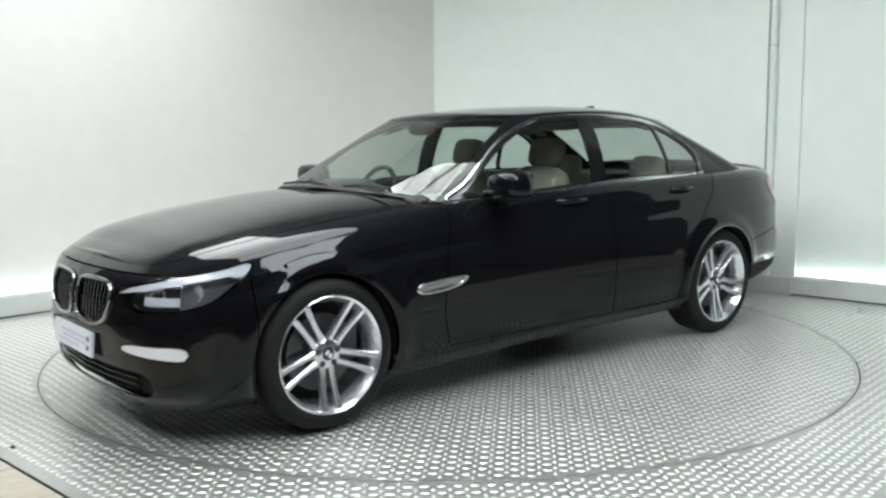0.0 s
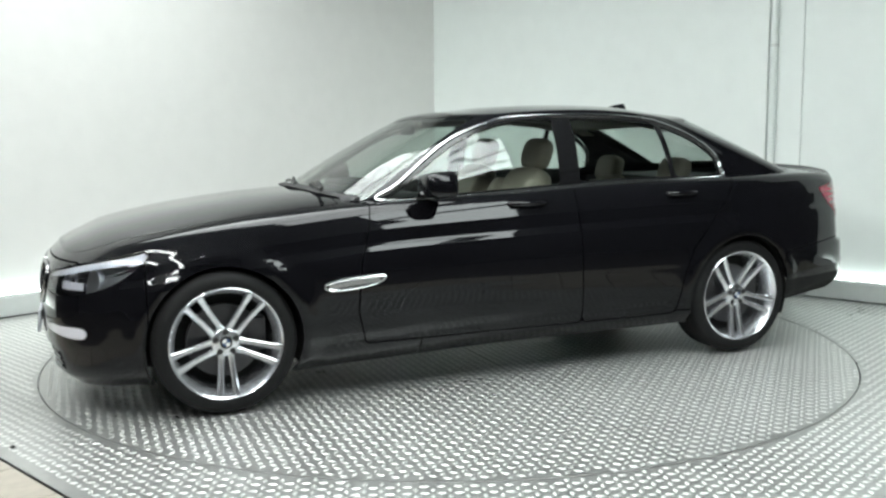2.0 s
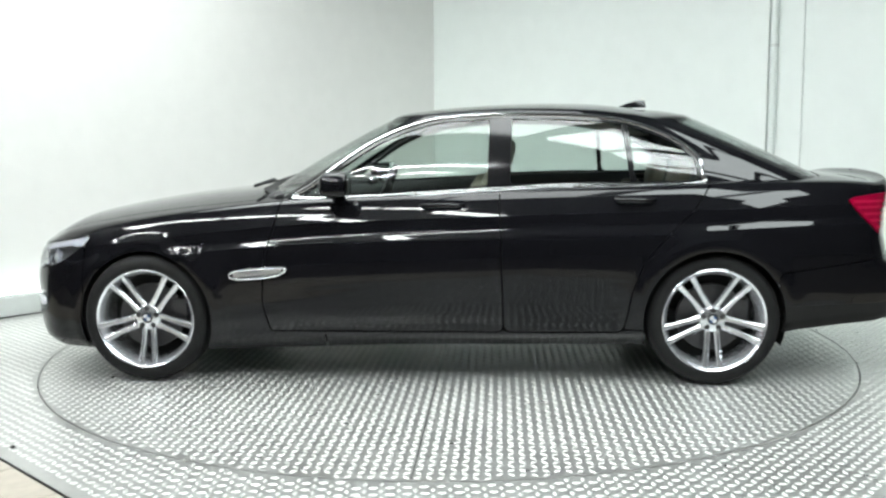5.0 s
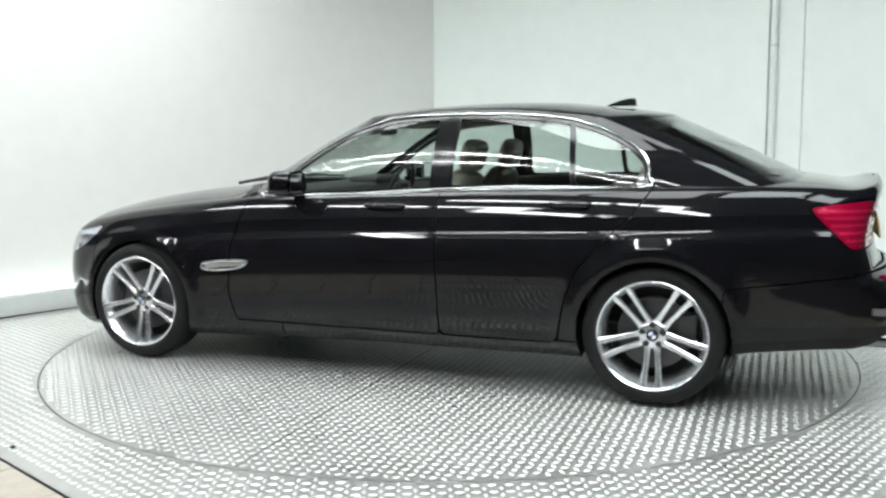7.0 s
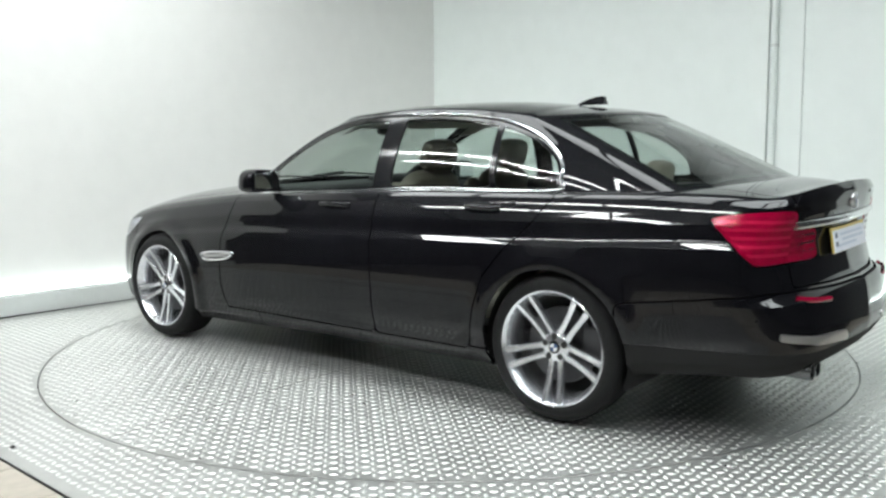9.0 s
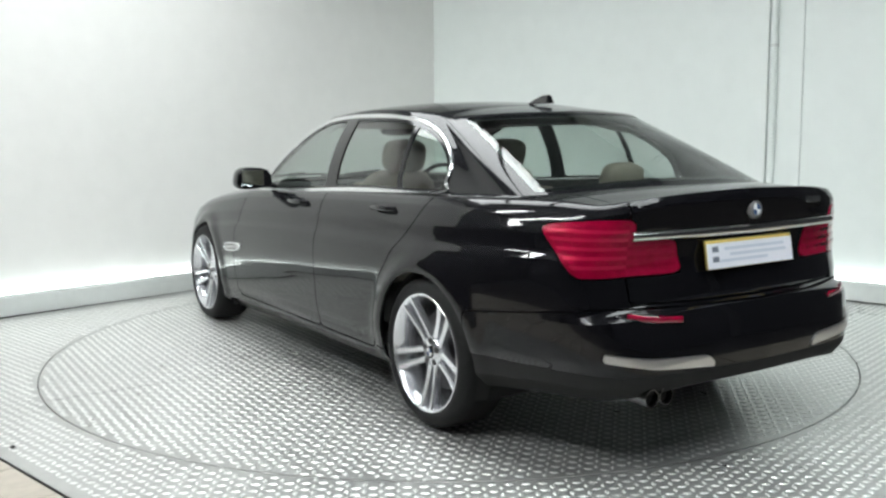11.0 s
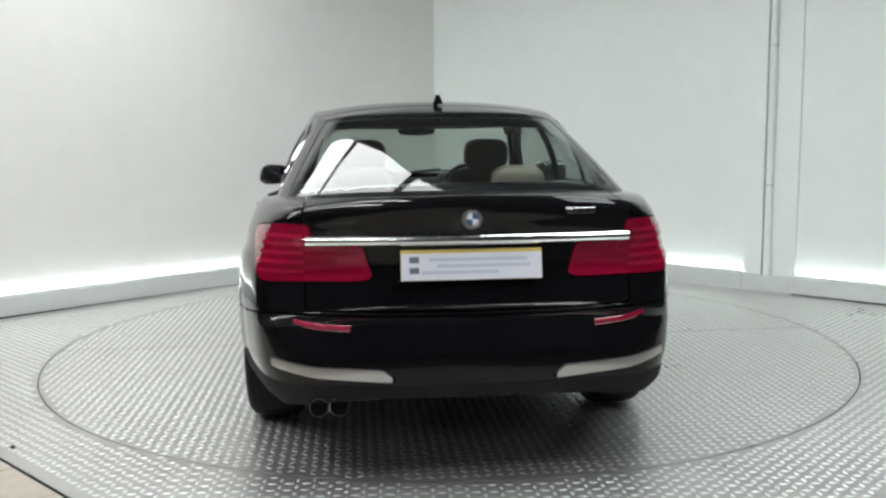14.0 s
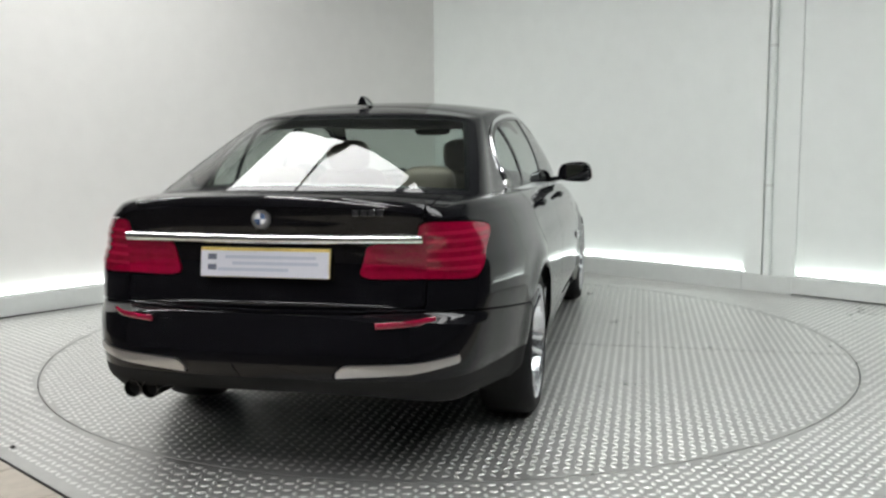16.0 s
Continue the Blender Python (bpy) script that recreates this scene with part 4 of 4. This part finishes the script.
lft = [fin.verts.new((x, (.026 if z < .01 else .010) * (1 if i else .3), 1.492 + z)) for i, (x, z) in enumerate(prof)]
rgt = [fin.verts.new((v.co.x, -v.co.y, v.co.z)) for v in lft]
fin.faces.new(lft)
fin.faces.new(rgt[::-1])
for i in range(len(prof) - 1):
    fin.faces.new((lft[i + 1], lft[i], rgt[i], rgt[i + 1]))
bmesh.ops.recalc_face_normals(fin, faces=fin.faces)
part("roof_aerial", fin, M["paint"], car, "black shark-fin aerial")


# ---- wheels
def wheel():
    hub = part("wheel", lathe([(0.0, -.032), (.060, -.034), (.070, -.042), (.076, -.058), (.076, -.09), (0, -.09)], 40), M["alloy"], car, "silver five double-spoke alloy wheel", smooth=True)
    tyre = [(.262, -.012), (.272, .002), (.292, .010), (.318, .006), (.336, -.010), (.346, -.030), (.350, -.060), (.351, -.12), (.350, -.18), (.346, -.212), (.33, -.235), (.29, -.245), (.26, -.235)]
    part("tyre", lathe(tyre, 80), M["rubber"], hub, "black road tyre", smooth=True)
    for o in (-.075, -.12, -.165):
        part("tread_groove", lathe([(.3512, o - .004), (.3514, o), (.3512, o + .004)], 60), M["liner"], hub)
    rim = [(.236, -.20), (.236, -.06), (.246, -.03), (.256, -.012), (.262, 0.0), (.270, 0.006), (.275, 0.002), (.275, -.012), (.262, -.22), (.236, -.20)]
    part("rim", lathe(rim, 80), M["alloy"], hub, "polished rim", smooth=True)
    part("brake_disc", lathe([(.05, -.10), (.178, -.10), (.18, -.105), (.18, -.125), (.05, -.125)], 48), M["disc"], hub, "steel brake disc", smooth=True)
    part("barrel_back", lathe([(0.0, -.19), (.24, -.19), (.24, -.20), (0, -.20)], 40), M["liner"], hub)
    part("caliper", box(.10, .06, .17, .015, 2, Matrix.Translation((-.155, -.125, .02))), M["disc"], hub, "grey brake caliper")
    for i in range(5):
        ang = radians(-90 + 72 * i)
        for sg in (1, -1):
            bm = bmesh.new()
            rows = []
            for t in np.linspace(0, 1, 9):
                r = .052 + (.255 - .052) * t
                off = sg * (.0235 + .017 * t ** 1.5)
                half = .0125 + .004 * t ** 3 + .004 * (1 - t) ** 3
                face = -.041 + .039 * t ** 1.5
                deep = face - .035 + .008 * t
                rows.append([bm.verts.new((off + a, b, r)) for a, b in ((-half, deep), (-half, face - .006), (-half * .55, face), (half * .55, face), (half, face - .006), (half, deep))])
            for a, b in zip(rows, rows[1:]):
                for k in range(6):
                    j = (k + 1) % 6
                    bm.faces.new((a[k], a[j], b[j], b[k]))
            bmesh.ops.recalc_face_normals(bm, faces=bm.faces)
            part("spoke", bm, M["alloy"], hub, smooth=True, m=Matrix.Rotation(math.pi / 2 - ang, 4, "Y"))
        a2 = ang + radians(36)
        part("bolt", lathe([(0, .003), (.012, .003), (.015, 0), (.015, -.012)], 14), M["trim_black"], hub, m=Matrix.Translation((.052 * math.cos(a2), -.033, .052 * math.sin(a2))))
    cap = part("centre_cap", lathe([(0, -.028), (.026, -.029), (.030, -.032), (.030, -.04)], 28), M["gloss_black"], hub, "dark centre cap", smooth=True)
    for q in range(4):
        bm = bmesh.new()
        c0 = bm.verts.new((0, -.0272, 0))
        ring = [bm.verts.new((.019 * math.cos(radians(90 * q + 9 * i)), -.0275, .019 * math.sin(radians(90 * q + 9 * i)))) for i in range(11)]
        for a, b in zip(ring, ring[1:]):
            bm.faces.new((c0, b, a))
        part("cap_quarter", bm, M["badge_blue"] if q % 2 else M["badge_white"], hub)
    return hub


first = wheel()
first.matrix_basis = pose(HUB_F, .927, HUB_Z)
copy_thing(first, pose(HUB_R, .930, HUB_Z))
copy_thing(first, pose(HUB_F, -.927, HUB_Z, 0, 0, 180))
copy_thing(first, pose(HUB_R, -.930, HUB_Z, 0, 0, 180))


# ---- cabin
def cushion(sx, sy, sz, power=0.5):
    bm = bmesh.new()
    bmesh.ops.create_uvsphere(bm, u_segments=24, v_segments=16, radius=1.0)
    for v in bm.verts:
        e = [math.copysign(abs(a) ** power, a) for a in v.co]
        v.co = (e[0] * sx / 2, e[1] * sy / 2, e[2] * sz / 2)
    return bm


def seat(x, y, drop=0.0):
    s = part("seat", cushion(.52, .50, .18), M["leather"], car, "beige leather seat", smooth=True)
    s.matrix_basis = pose(x, y, .53 - drop, 0, -6, 0)
    part("backrest", cushion(.15, .50, .64), M["leather"], s, smooth=True, m=Matrix.Translation((-.30, 0, .34)) @ Matrix.Rotation(radians(-18), 4, "Y"))
    part("bolster", cushion(.17, .10, .52), M["leather"], s, smooth=True, m=Matrix.Translation((-.25, .21, .32)) @ Matrix.Rotation(radians(-18), 4, "Y"))
    part("bolster", cushion(.17, .10, .52), M["leather"], s, smooth=True, m=Matrix.Translation((-.25, -.21, .32)) @ Matrix.Rotation(radians(-18), 4, "Y"))
    part("headrest", cushion(.11, .27, .19, .6), M["leather"], s, smooth=True, m=Matrix.Translation((-.42, 0, .735)) @ Matrix.Rotation(radians(-10), 4, "Y"))
    for dy in (-.06, .06):
        part("headrest_post", lathe([(0, -.08), (.006, -.08), (.006, .08), (0, .08)], 8, "z"), M["chrome"], s, m=Matrix.Translation((-.41, dy, .66)))


seat(.12, .37)
seat(.12, -.37)
seat(-.88, .38, .13)
seat(-.88, -.38, .13)
part("rear_bench_centre", join(cushion(.5, .24, .16), cushion(.15, .26, .56)), M["leather"], car, "beige centre seat back", smooth=True, m=Matrix.Translation((-1.16, 0, .78)))
part("parcel_shelf", box(.62, 1.30, .03, .01, 2, Matrix.Translation((-1.72, 0, 1.035))), M["dash"], car, "dark parcel shelf")
part("dashboard", join(box(.50, 1.46, .20, .06, 4, Matrix.Translation((.72, 0, .93))), box(.22, .40, .07, .03, 3, Matrix.Translation((.60, -.37, 1.035)))), M["dash"], car, "black dashboard", smooth=True)
part("centre_console", box(.9, .22, .25, .03, 3, Matrix.Translation((.1, 0, .62))), M["dash"], car)
part("cabin_floor", box(3.0, 1.6, .04, m=Matrix.Translation((-.4, 0, .36))), M["liner"], car)
sw = part("steering_wheel", sweep([(0, .185 * math.cos(a), .185 * math.sin(a)) for a in [2 * math.pi * k / 32 for k in range(32)]], .015, 8, closed=True), M["dash"], car, "black steering wheel", smooth=True)
sw.matrix_basis = pose(.42, -.37, .965, 0, -22, 0)
part("wheel_centre", join(cushion(.06, .15, .13), box(.02, .34, .03), box(.02, .03, .17, m=Matrix.Translation((0, 0, -.09)))), M["dash"], sw, smooth=True)
part("interior_mirror", cushion(.03, .25, .075, .6), M["dash"], car, "dark rear-view mirror", smooth=True, m=Matrix.Translation((.33, 0, 1.375)))
for sgn in (1, -1):
    part("door_card", sweep([(.75, .78 * sgn, .93), (0, .80 * sgn, .96), (-1.3, .76 * sgn, 1.0)], .06, 8, (.5, 1.2)), M["dash"], car, "dark door top", smooth=True)
part("body_stop", box(.06, 1.45, .34, m=Matrix.Translation((-1.42, 0, .86))), M["liner"], car, "dark seat back wall")


# ---------------------------------------------------------------- movement
def motions():
    OFFSET = 0.1665
    walk(turntable, [(t, pose(0, 0, 0, 0, 0, a - 180)) for t, a in HEADING])
    walk(car, [(t, pose(-OFFSET * math.sin(radians(a)), OFFSET * math.cos(radians(a)), STUD_H, 0, 0, a)) for t, a in HEADING])


motions()
